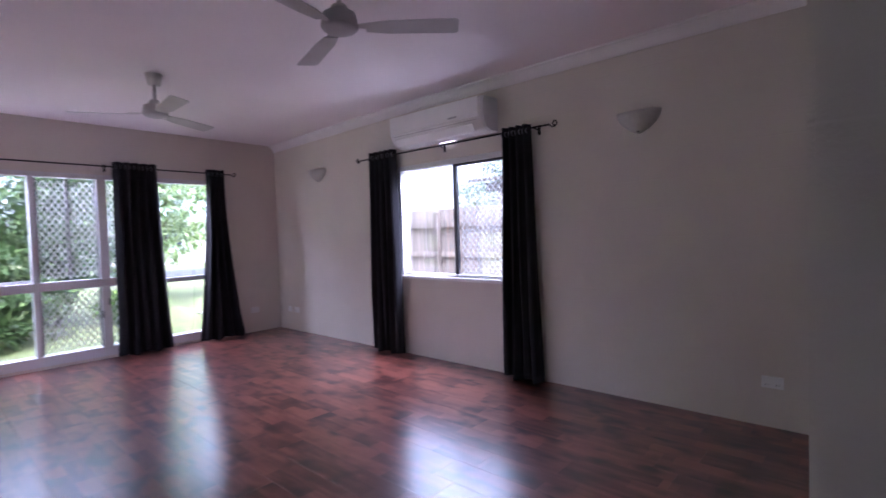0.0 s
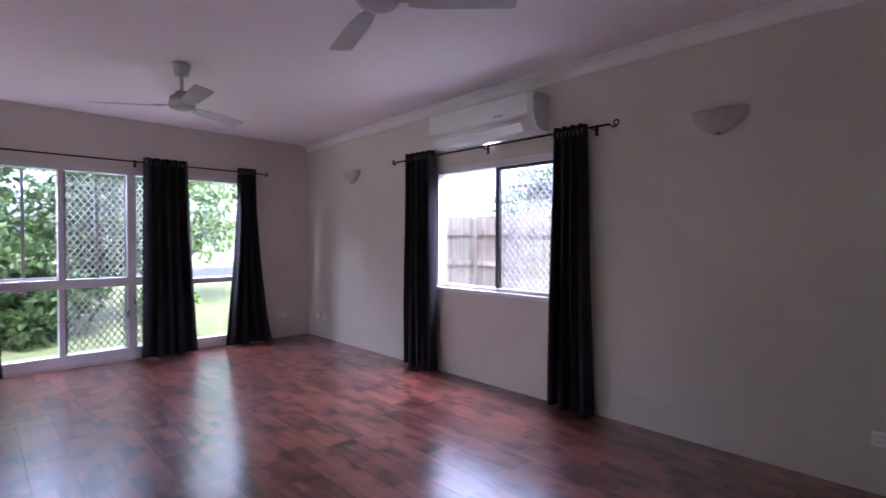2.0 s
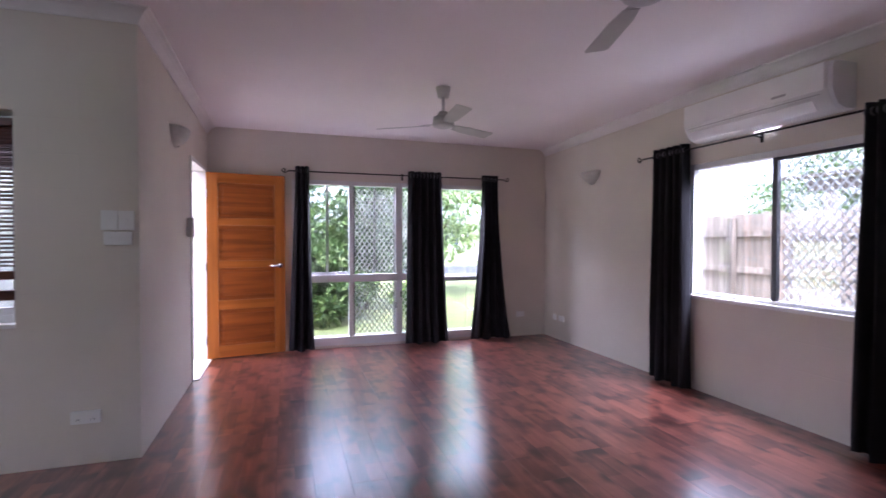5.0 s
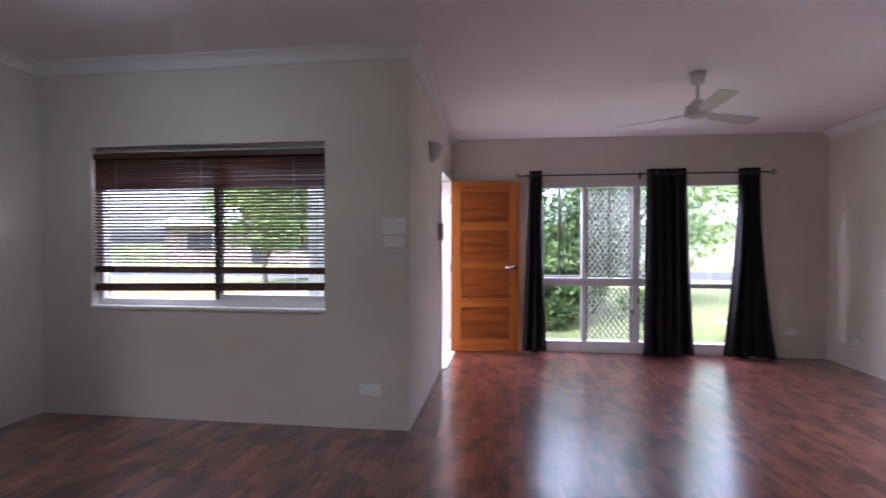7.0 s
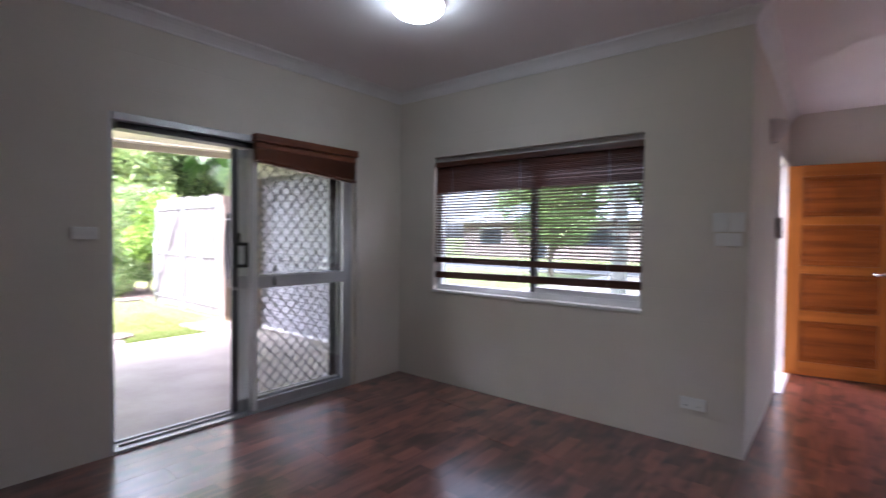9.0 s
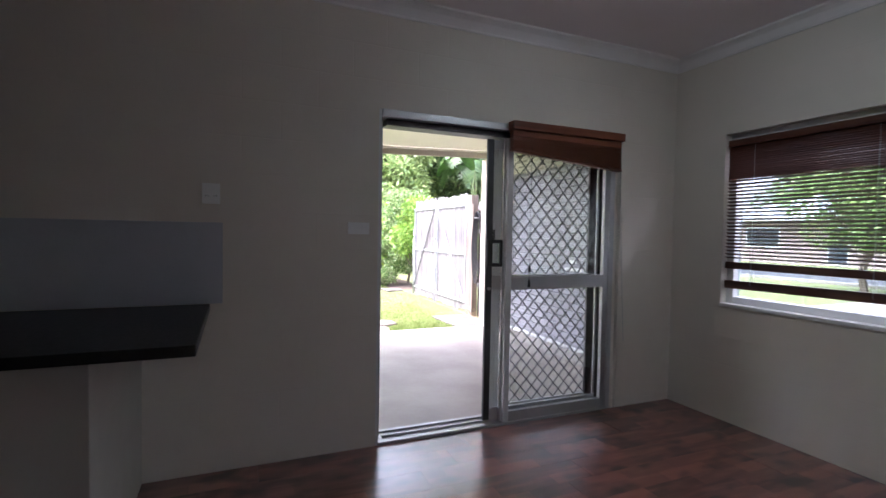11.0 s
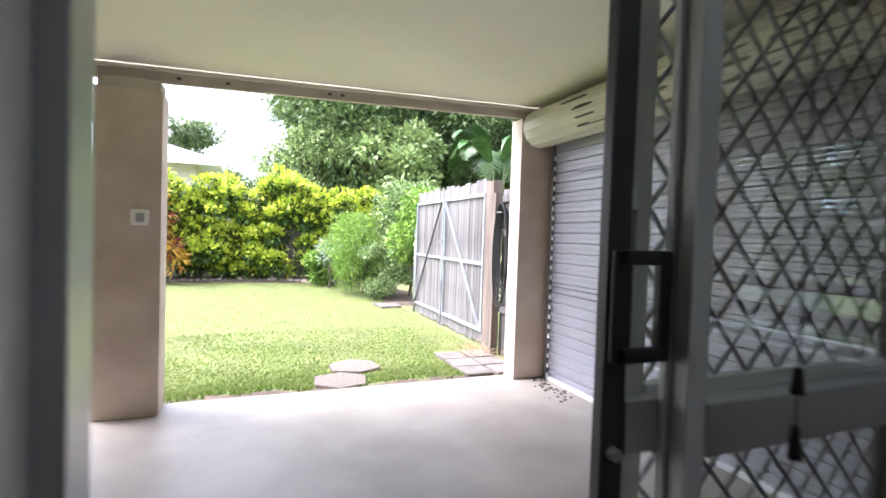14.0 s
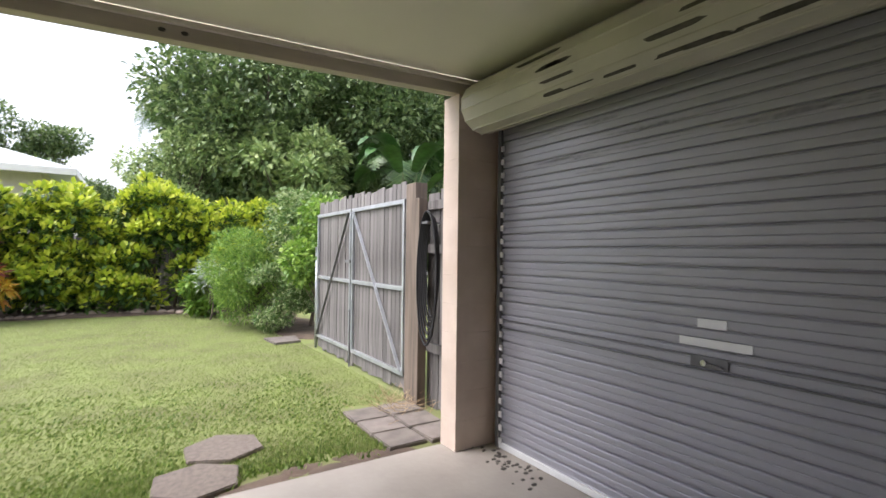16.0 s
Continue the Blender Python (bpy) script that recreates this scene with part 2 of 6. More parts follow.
SOIL = material("garden_soil", (0.085, 0.060, 0.042), 0.95, var=0.35, scale=5, bump=0.9, bscale=50)
BARK = material("tree_bark", (0.11, 0.085, 0.065), 0.9, var=0.3, scale=6, bump=0.9, bscale=30, stretch=(3, 3, 0.6))
LAWN = material("lawn_turf", (0.15, 0.185, 0.052), 0.95, var=0.14, scale=2.2, bump=0.2, bscale=90, stain=(0.125, 0.128, 0.05))
GRASS = leaf_material("grass_blades", (0.11, 0.165, 0.03), (0.19, 0.245, 0.058), (0.34, 0.37, 0.16), 0.6)
TUFT = leaf_material("coarse_grass_leaves", (0.07, 0.135, 0.02), (0.15, 0.235, 0.04), (0.29, 0.38, 0.10), 0.5)
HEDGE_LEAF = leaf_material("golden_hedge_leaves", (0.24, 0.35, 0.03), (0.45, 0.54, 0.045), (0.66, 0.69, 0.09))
# inner leaves: the dim gaps between clumps are shade put into the leaf colour
HEDGE_SHADED = leaf_material("shaded_hedge_leaves", (0.025, 0.065, 0.010), (0.06, 0.13, 0.018), (0.13, 0.23, 0.03))
TREE_LEAF = leaf_material("tree_leaves", (0.06, 0.11, 0.035), (0.12, 0.19, 0.065), (0.27, 0.35, 0.14))
PALE_LEAF = leaf_material("pale_tree_leaves", (0.15, 0.24, 0.08), (0.27, 0.37, 0.13), (0.45, 0.54, 0.23))
VARIEG = leaf_material("variegated_leaves", (0.06, 0.13, 0.03), (0.15, 0.25, 0.065), (0.46, 0.52, 0.28))
GREEN_LEAF = leaf_material("fresh_green_leaves", (0.08, 0.18, 0.025), (0.19, 0.33, 0.05), (0.35, 0.50, 0.10))
CROTON = leaf_material("croton_leaves", (0.05, 0.035, 0.012), (0.20, 0.022, 0.018), (0.42, 0.24, 0.04))
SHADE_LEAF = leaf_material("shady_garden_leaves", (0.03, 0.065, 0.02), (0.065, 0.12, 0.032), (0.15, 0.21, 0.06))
PALM_LEAF = leaf_material("palm_fronds", (0.03, 0.07, 0.02), (0.06, 0.13, 0.035), (0.12, 0.20, 0.06), 0.4)
SILVER_LEAF = leaf_material("silver_leaves", (0.25, 0.31, 0.24), (0.38, 0.43, 0.37), (0.55, 0.58, 0.52))
BIN = material("green_bin_plastic", (0.03, 0.20, 0.09), 0.45, var=0.08)
BIN_LID = material("yellow_bin_lid", (0.70, 0.50, 0.03), 0.4, var=0.06)
ROOF_PALE = material("pale_steel_roof", (0.58, 0.64, 0.66), 0.4, 0.2, var=0.05)
NB_WALL = material("neighbour_wall_render", (0.55, 0.52, 0.47), 0.8, var=0.08)
NB_BRICK = material("neighbour_red_brick", (0.36, 0.28, 0.25), 0.85, var=0.15, scale=8)
ASPHALT = material("asphalt", (0.055, 0.055, 0.056), 0.85, var=0.15, scale=4, bump=0.5, bscale=90)
KITCHEN_TOP = material("black_laminate_top", (0.014, 0.014, 0.015), 0.35, var=0.3, scale=60)
SPLASH = material("pale_splashback", (0.46, 0.48, 0.52), 0.3, var=0.04)
CABINET = material("cream_cabinet_board", (0.52, 0.50, 0.45), 0.5, var=0.04)


# ---- building helpers ----
def box(bm, x0, y0, z0, x1, y1, z1, bevel=0.0):
    g = bmesh.ops.create_cube(bm, size=1.0, matrix=Matrix.Translation(((x0 + x1) / 2, (y0 + y1) / 2, (z0 + z1) / 2)) @ Matrix.Diagonal((abs(x1 - x0), abs(y1 - y0), abs(z1 - z0), 1)))
    if bevel:
        ed = list({e for v in g["verts"] for e in v.link_edges})
        bmesh.ops.bevel(bm, geom=ed, offset=bevel, segments=2, affect="EDGES", profile=0.6)
    return bm


def tube(bm, a, b, r0, r1=None, seg=12):
    a, b = Vector(a), Vector(b)
    d = b - a
    m = Matrix.Translation((a + b) / 2) @ d.to_track_quat("Z", "Y").to_matrix().to_4x4()
    bmesh.ops.create_cone(bm, cap_ends=True, segments=seg, radius1=r0, radius2=r0 if r1 is None else r1, depth=d.length, matrix=m)
    return bm


def ball(bm, c, r, sx=1, sy=1, sz=1, u=14, v=9):
    bmesh.ops.create_uvsphere(bm, u_segments=u, v_segments=v, radius=r, matrix=Matrix.Translation(c) @ Matrix.Diagonal((sx, sy, sz, 1)))
    return bm


def bar(bm, a, b, w, t, up=(0, 0, 1)):
    """A flat bar from a to b, w wide and t thick; its thickness lies across up."""
    a, b = Vector(a), Vector(b)
    d = (b - a).normalized()
    s = d.cross(Vector(up)).normalized() * (t / 2)
    n = s.cross(d).normalized() * (w / 2)
    v = [bm.verts.new(p + i * s + j * n) for p in (a, b) for i, j in ((-1, -1), (1, -1), (1, 1), (-1, 1))]
    for f in ((3, 2, 1, 0), (4, 5, 6, 7), (0, 1, 5, 4), (1, 2, 6, 5), (2, 3, 7, 6), (3, 0, 4, 7)):
        bm.faces.new([v[i] for i in f])
    return bm


def as_mesh(name, bm, mat, smooth=False):
    me = bpy.data.meshes.new(name)
    bm.normal_update()
    bm.to_mesh(me)
    bm.free()
    me.materials.append(mat)
    if smooth:
        me.polygons.foreach_set("use_smooth", [True] * len(me.polygons))
    return me


def part(name, bm, mat, parent, label="", smooth=False):
    ob = new(name, as_mesh(name, bm, mat, smooth))
    ob.parent = parent
    if label:
        ob["label"] = label
    return ob


def thing(name, label, category, m=None, group="", kind=""):
    ob = new(name)
    ob.empty_display_size = 0.1
    if m is not None:
        ob.matrix_basis = m
    return tagged(ob, label, category, group, kind)


def solid(name, bm, mat, label, category, group="", kind="", smooth=False):
    return tagged(new(name, as_mesh(name, bm, mat, smooth)), label, category, group, kind)


def BM():
    return bmesh.new()


def wall(name, axis, at, thick, a0, a1, z0, z1, holes, mat, label):
    """A wall along x (axis 0) or y (axis 1) whose room face lies at `at` and whose body goes on by thick; holes are (a0, z0, a1, z1) and go through it."""
    bm = BM()
    ua = sorted({a0, a1, *[h[0] for h in holes], *[h[2] for h in holes]})
    uz = sorted({z0, z1, *[h[1] for h in holes], *[h[3] for h in holes]})
    hollow = lambda a, z: any(h[0] < a < h[2] and h[1] < z < h[3] for h in holes)
    full = {(i, j): not hollow((ua[i] + ua[i + 1]) / 2, (uz[j] + uz[j + 1]) / 2) for i in range(len(ua) - 1) for j in range(len(uz) - 1)}
    put = lambda a, d, z: bm.verts.new((a, at + d, z) if axis == 0 else (at + d, a, z))

    def quad(*ps):
        bm.faces.new([put(*p) for p in ps])
    for (i, j), f in full.items():
        if not f:
            continue
        l, r, b, t = ua[i], ua[i + 1], uz[j], uz[j + 1]
        quad((l, 0, b), (r, 0, b), (r, 0, t), (l, 0, t))
        quad((l, thick, b), (l, thick, t), (r, thick, t), (r, thick, b))
        if not full.get((i - 1, j)):
            quad((l, 0, b), (l, 0, t), (l, thick, t), (l, thick, b))
        if not full.get((i + 1, j)):
            quad((r, 0, b), (r, thick, b), (r, thick, t), (r, 0, t))
        if not full.get((i, j - 1)):
            quad((l, 0, b), (l, thick, b), (r, thick, b), (r, 0, b))
        if not full.get((i, j + 1)):
            quad((l, 0, t), (r, 0, t), (r, thick, t), (l, thick, t))
    bmesh.ops.remove_doubles(bm, verts=bm.verts, dist=0.0001)
    bmesh.ops.recalc_face_normals(bm, faces=bm.faces)
    return solid(name, bm, mat, label, "wall", kind="structure")


# ---- the shell of the house ----
WEST, NORTH, PORCH, HALL, SOUTH, EAST = -5.61, 3.95, -2.97, -0.30, -3.19, 0.62
TOP = 2.95

wall("wall_north", 0, NORTH, 0.15, WEST - 0.15, 0.75, -0.12, TOP, [(-3.10, 0.80, -1.55, 1.98)], WALL_X, "warm off-white painted block wall with a window")
wall("wall_west", 1, WEST, -0.15, -0.45, NORTH, -0.12, TOP, [(0.60, 0.03, 2.08, 2.02), (2.38, 0.03, 3.14, 2.02)], WALL_Y, "warm off-white painted block wall with glazed doors")
wall("wall_hall", 0, HALL, -0.15, WEST, PORCH - 0.15, -0.12, TOP, [(-5.47, -0.02, -4.58, 2.08)], WALL_X, "off-white painted block wall with the entry opening")
wall("wall_porch", 1, PORCH, -0.15, SOUTH - 0.15, HALL, -0.12, TOP, [(-2.76, 0.82, -0.91, 2.035)], WALL_Y, "off-white painted block wall with a blind-covered window")
wall("wall_south", 0, SOUTH, -0.19, PORCH, 3.6, -0.12, TOP, [(-2.425, -0.02, -0.555, 2.035)], WALL_X, "off-white painted block wall with a sliding door")


def angled_wall(name, x0, y0, x1, y1, thick, mat, label):
    bm = BM()
    v = [bm.verts.new(p) for p in ((x0, y0, -0.12), (x1, y1, -0.12), (x1 + thick, y1, -0.12), (x0 + thick, y0, -0.12), (x0, y0, TOP), (x1, y1, TOP), (x1 + thick, y1, TOP), (x0 + thick, y0, TOP))]
    for f in ((0, 1, 2, 3), (4, 5, 6, 7), (0, 1, 5, 4), (1, 2, 6, 5), (2, 3, 7, 6), (3, 0, 4, 7)):
        bm.faces.new([v[i] for i in f])
    bmesh.ops.recalc_face_normals(bm, faces=bm.faces)
    bmesh.ops.bevel(bm, geom=[e for e in bm.edges if abs(e.verts[0].co.z - e.verts[1].co.z) > 1], offset=0.008, segments=2, affect="EDGES")
    return solid(name, bm, mat, label, "wall", kind="structure")


angled_wall("wall_east", 0.42, NORTH, 0.635, 1.20, 0.14, WALL_Y, "off-white painted block wall ending at a wide opening")
angled_wall("wall_nib", EAST, -0.35, EAST, -1.15, 0.12, WALL_Y, "short off-white painted block wall beside the kitchen")
wall("wall_passage_north", 0, 1.55, 0.15, 0.78, 3.6, -0.12, TOP, [], WALL_X, "plain off-white passage wall")
wall("wall_passage_east", 1, 3.45, 0.15, SOUTH, 1.70, -0.12, TOP, [], WALL_Y, "plain off-white end wall of the kitchen")


def sheet(name, pts, thick, mat, label, category, kind="structure"):
    """A flat slab whose lower or upper face has the corners pts."""
    bm = BM()
    lo = [bm.verts.new(p) for p in pts]
    hi = [bm.verts.new((p[0], p[1], p[2] + thick)) for p in pts]
    n = len(pts)
    bm.faces.new(lo)
    bm.faces.new(hi[::-1])
    for i in range(n):
        bm.faces.new((lo[i], lo[(i + 1) % n], hi[(i + 1) % n], hi[i]))
    bmesh.ops.recalc_face_normals(bm, faces=bm.faces)
    return solid(name, bm, mat, label, category, kind=kind)


CW, CE, CN = 2.572, 2.672, 2.605
bm = BM()
lo = [bm.verts.new(p) for p in ((WEST, -0.4, CW), (WEST, NORTH, CW - 0.02), (PORCH, NORTH, CN), (3.5, NORTH, CN), (3.5, -0.4, CE), (3.5, SOUTH, CE), (PORCH, SOUTH, CE), (PORCH, -0.4, CE))]
bm.faces.new((lo[0], lo[1], lo[2], lo[7]))
bm.faces.new((lo[7], lo[2], lo[3], lo[4]))
bm.faces.new((lo[7], lo[4], lo[5], lo[6]))
g = bmesh.ops.extrude_face_region(bm, geom=list(bm.faces))
bmesh.ops.translate(bm, verts=[v for v in g["geom"] if isinstance(v, bmesh.types.BMVert)], vec=(0, 0, 0.1))
bmesh.ops.recalc_face_normals(bm, faces=bm.faces)
solid("ceiling", bm, CEILING, "smooth pale ceiling with a faint pink cast", "ceiling", kind="structure")
sheet("roof_deck", [(WEST - 0.35, -0.3, TOP), (WEST - 0.35, NORTH + 0.3, TOP), (3.8, NORTH + 0.3, TOP), (3.8, SOUTH - 0.1, TOP), (PORCH - 1.7, SOUTH - 0.1, TOP), (PORCH - 1.7, -0.3, TOP)], 0.08, FASCIA, "plain flat deck above the ceilings", "roof")


def cornice(name, run, z0s):
    """A coved cornice along run, a list of (x, y) with the room to the left of the way; z0s are the ceiling's heights there."""
    prof = [(0.0, -0.088), (0.010, -0.088), (0.012, -0.074), (0.022, -0.058), (0.040, -0.034), (0.062, -0.018), (0.078, -0.012), (0.080, 0.002), (0.0, 0.002)]
    bm = BM()
    rings = []
    for i, (x, y) in enumerate(run):
        d0 = Vector(run[i]) - Vector(run[i - 1]) if i else Vector(run[1]) - Vector(run[0])
        d1 = Vector(run[i + 1]) - Vector(run[i]) if i < len(run) - 1 else d0
        n0, n1 = Vector((-d0.y, d0.x)).normalized(), Vector((-d1.y, d1.x)).normalized()
        n = (n0 + n1).normalized()
        n = n / max(0.3, n.dot(n0))
        rings.append([bm.verts.new((x + n.x * p, y + n.y * p, z0s[i] + h)) for p, h in prof])
    for a, b in zip(rings, rings[1:]):
        for k in range(len(prof) - 1):
            bm.faces.new((a[k], a[k + 1], b[k + 1], b[k]))
    bm.faces.new(rings[0])
    bm.faces.new(rings[-1][::-1])
    bmesh.ops.recalc_face_normals(bm, faces=bm.faces)
    return solid(name, bm, CORNICE, "white coved plaster cornice", "cornice", kind="structure")


cornice("trim_cornice_north", [(0.63, 1.25), (0.42, NORTH), (PORCH, NORTH), (WEST, NORTH)], [2.648, CN, CN, CW - 0.02])
cornice("trim_cornice_south", [(WEST, HALL), (PORCH, HALL), (PORCH, SOUTH), (3.4, SOUTH)], [CW, CE, CE, CE])

# the slab under the boards
sheet("floor", [(WEST, -0.45, -0.12), (WEST, NORTH, -0.12), (3.5, NORTH, -0.12), (3.5, SOUTH - 0.1, -0.12), (PORCH, SOUTH - 0.1, -0.12), (PORCH, -0.45, -0.12)], 0.108, material("underlay", (0.03, 0.015, 0.012), 0.8), "dark red laminate board floor, glossy", "floor")
FLOOR = bpy.data.objects["floor"]


# ---- glazed openings ----
def grille_mesh(w, h, cw, ch, t=0.006, d=0.008):
    """Security diamonds: wavy upright strands that touch their neighbours, in the plane x, z from 0, 0 to w, h."""
    bm = BM()
    n = max(2, round(w / cw))
    cw = w / n
    m = max(2, round(h / (ch / 2)))
    sh = h / m
    for i in range(n + 1):
        for side in (-1, 1):
            if (i == 0 and side < 0) or (i == n and side > 0):
                continue
            pts = []
            for j in range(m * 2 + 1):
                k = 0.5 - 0.5 * math.cos(math.pi * (j / 2)) if j % 2 == 0 else 0.5
                pts.append((i * cw + side * k * cw / 2, 0, j * sh / 2))
            for a, b in zip(pts, pts[1:]):
                bar(bm, a, b, t, d, (0, 1, 0))
    return bm


def leaf(parent, name, length, height, stile, rail, deep, mat, mid=None, bottom=None, top=None, mat0=None, mat1=None):
    """A glazed or screened leaf in the plane x, z: stiles, rails and an optional middle rail at the heights mid."""
    fr = new(name)
    fr.empty_display_size = 0.05
    fr.parent = parent
    bottom, top = bottom or rail, top or rail
    part("stile", box(BM(), 0, -deep / 2, 0, stile, deep / 2, height, 0.003), mat0 or mat, fr)
    part("stile", box(BM(), length - stile, -deep / 2, 0, length, deep / 2, height, 0.003), mat1 or mat, fr)
    part("top_rail", box(BM(), stile, -deep / 2 + 0.002, height - top, length - stile, deep / 2 - 0.002, height, 0.002), mat, fr)
    part("bottom_rail", box(BM(), stile, -deep / 2 + 0.002, 0, length - stile, deep / 2 - 0.002, bottom, 0.002), mat, fr)
    if mid:
        part("mid_rail", box(BM(), stile, -deep / 2 - 0.004, mid[0], length - stile, deep / 2 + 0.004, mid[1], 0.003), mat, fr)
    return fr


def pane(parent, x0, z0, x1, z1, y=0.0, mat=None):
    p = part("pane", box(BM(), x0, y - 0.002, z0, x1, y + 0.002, z1), mat or GLASS, parent)
    p.visible_shadow = False
    return p


def screen(parent, x0, z0, x1, z1, cw, ch, mat, y=0.0, t=0.006):
    g = part("grille", grille_mesh(x1 - x0, z1 - z0, cw, ch, t), mat, parent, "diamond security grille")
    g.location = (x0, y, z0)
    return g


# sliding door to the carport: a fixed glazed leaf on the room side, the sliding leaf behind it, the screen outside
sd = thing("door_1", "silver aluminium sliding door standing half open", "sliding door", pose(-0.555, SOUTH, 0, 0, 0, 180), kind="structure")
L, H = 1.87, 2.035
part("jamb", box(BM(), 0, 0.005, 0.0, 0.018, 0.090, H, 0.003), ALU_WHITE, sd)
part("jamb_channel", box(BM(), 0, 0.091, 0.0, 0.050, 0.187, H - 0.046, 0.004), ALU, sd)
part("jamb", box(BM(), 1.772, 0.0, 0.0, 1.815, 0.187, H - 0.047, 0.003), ALU, sd)
part("reveal", box(BM(), 1.817, 0.030, -0.015, L, 0.187, H - 0.047), WALL_Y, sd, "painted wall reveal beside the frame")
part("head", box(BM(), 0.018, -0.012, H - 0.045, L, 0.187, H, 0.003), ALU, sd)
part("head_track", box(BM(), 0.06, 0.040, H - 0.085, 1.77, 0.15, H - 0.046, 0.002), ALU_SHADED, sd)
part("sill_track", box(BM(), 0.018, -0.004, -0.02, 1.772, 0.187, 0.018, 0.003), ALU, sd)
for yy in (0.062, 0.130):
    part("track_fin", box(BM(), 0.06, yy - 0.003, 0.018, 1.77, yy + 0.003, 0.030), ALU, sd)
fixed = leaf(sd, "fixed_leaf", 0.877, 1.925, 0.044, 0.055, 0.034, ALU, (0.905, 0.995), 0.070, mat0=ALU_WHITE)
fixed.location = (0.893, 0.020, 0.018)
part("interlock", box(BM(), -0.010, 0.018, 0.0, 0.018, 0.032, 1.925, 0.002), ALU_WHITE, fixed)
pane(fixed, 0.044, 0.070, 0.842, 0.905, 0.0, CLEAR)
pane(fixed, 0.044, 0.995, 0.842, 1.870, 0.0, CLEAR)
slide = leaf(sd, "sliding_leaf", 0.995, 1.905, 0.046, 0.06, 0.024, ALU, (0.893, 0.983), 0.075, mat0=ALU_SHADED, mat1=ALU_SHADED)
slide.location = (0.768, 0.066, 0.030)
pane(slide, 0.046, 0.075, 0.949, 0.893, 0.0, CLEAR)
pane(slide, 0.046, 0.983, 0.949, 1.845, 0.0, CLEAR)
bm = BM()
box(bm, 0.004, -0.024, 1.050, 0.042, -0.0125, 1.232, 0.004)
box(bm, 0.020, -0.036, 1.050, 0.112, -0.018, 1.074, 0.004)
box(bm, 0.020, -0.036, 1.208, 0.112, -0.018, 1.232, 0.004)
box(bm, 0.088, -0.038, 1.050, 0.112, -0.018, 1.232, 0.005)
box(bm, 0.050, 0.0125, 1.225, 0.080, 0.034, 1.300, 0.003)
part("pull_handle", bm, BLACK, slide, "black plastic pull handle")
part("snib_lock", tube(BM(), (0.023, -0.012, 0.90), (0.023, -0.026, 0.90), 0.012, 0.010), PLASTIC_GREY, slide)
scr = leaf(sd, "screen_leaf", 0.90, 1.905, 0.070, 0.05, 0.018, ALU_WHITE, (0.893, 0.983), 0.07, mat1=ALU_SHADED)
scr.location = (0.850, 0.130, 0.030)
screen(scr, 0.070, 0.07, 0.83, 0.893, 0.094, 0.106, GRILLE, 0, 0.0065)
screen(scr, 0.070, 0.983, 0.83, 1.855, 0.094, 0.106, GRILLE, 0, 0.0065)

# glazed sliding set in the west wall, room side towards +x
gw = thing("door_2", "white aluminium glazed door set with diamond security screens", "glazed door", pose(WEST, 0.60, 0.03, 0, 0, 90), kind="structure")
L, H = 1.48, 1.99
part("jamb", box(BM(), 0, 0.01, 0, 0.04, 0.12, H, 0.003), ALU_WHITE, gw)
part("jamb", box(BM(), L - 0.04, 0.01, 0, L, 0.12, H, 0.003), ALU_WHITE, gw)
part("head", box(BM(), 0.04, 0.0, H - 0.05, L - 0.04, 0.12, H, 0.003), ALU_WHITE, gw)
part("sill_rail", box(BM(), 0.04, -0.01, 0, L - 0.04, 0.12, 0.10, 0.004), ALU_WHITE, gw)
part("transom", box(BM(), 0.04, 0.012, 0.765, L - 0.04, 0.09, 0.855, 0.003), ALU_WHITE, gw)
part("mullion", box(BM(), 0.665, 0.008, 0.10, 0.715, 0.10, 0.765, 0.003), ALU_WHITE, gw)
part("mullion", box(BM(), 0.665, 0.008, 0.855, 0.715, 0.10, H - 0.05, 0.003), ALU_WHITE, gw)
part("mullion", box(BM(), 1.245, 0.004, 0.10, 1.325, 0.10, 0.765, 0.003), ALU_WHITE, gw)
part("mullion", box(BM(), 1.245, 0.004, 0.855, 1.325, 0.10, H - 0.05, 0.003), ALU_WHITE, gw)
for a, b, w, h in ((0.04, 0.10, 0.665, 0.765), (0.04, 0.855, 0.665, 1.94), (0.715, 0.10, 1.245, 0.765), (0.715, 0.855, 1.245, 1.94), (1.325, 0.10, 1.44, 0.765), (1.325, 0.855, 1.44, 1.94)):
    pane(gw, a, b, w, h, 0.095)
for a, w in ((0.395, 0.42), (0.975, 0.998)):
    part("sash_stile", box(BM(), a, 0.062, 0.86, w, 0.088, 1.935, 0.002), ALU if a < 0.5 else GRILLE, gw)
part("sash_rail", box(BM(), 0.045, 0.06, 0.857, 0.66, 0.086, 0.885, 0.002), ALU, gw)
for a, b, w, h in ((0.735, 0.13, 1.225, 0.735), (0.735, 0.885, 1.225, 1.905), (1.33, 0.13, 1.43, 0.735), (1.33, 0.885, 1.43, 1.905)):
    screen(gw, a, b, w, h, 0.064, 0.086, GRILLE_LIGHT, 0.055, 0.013)
    part("screen_frame", box(box(BM(), a - 0.018, 0.04, b - 0.028, a, 0.065, h + 0.028), w, 0.04, b - 0.028, w + 0.014, 0.065, h + 0.028), GRILLE, gw)
part("latch", box(BM(), 1.235, -0.006, 0.42, 1.252, 0.008, 0.50, 0.003), BLACK, gw)
part("latch", box(BM(), 1.30, -0.014, 0.56, 1.318, 0.004, 0.64, 0.003), BLACK, gw)

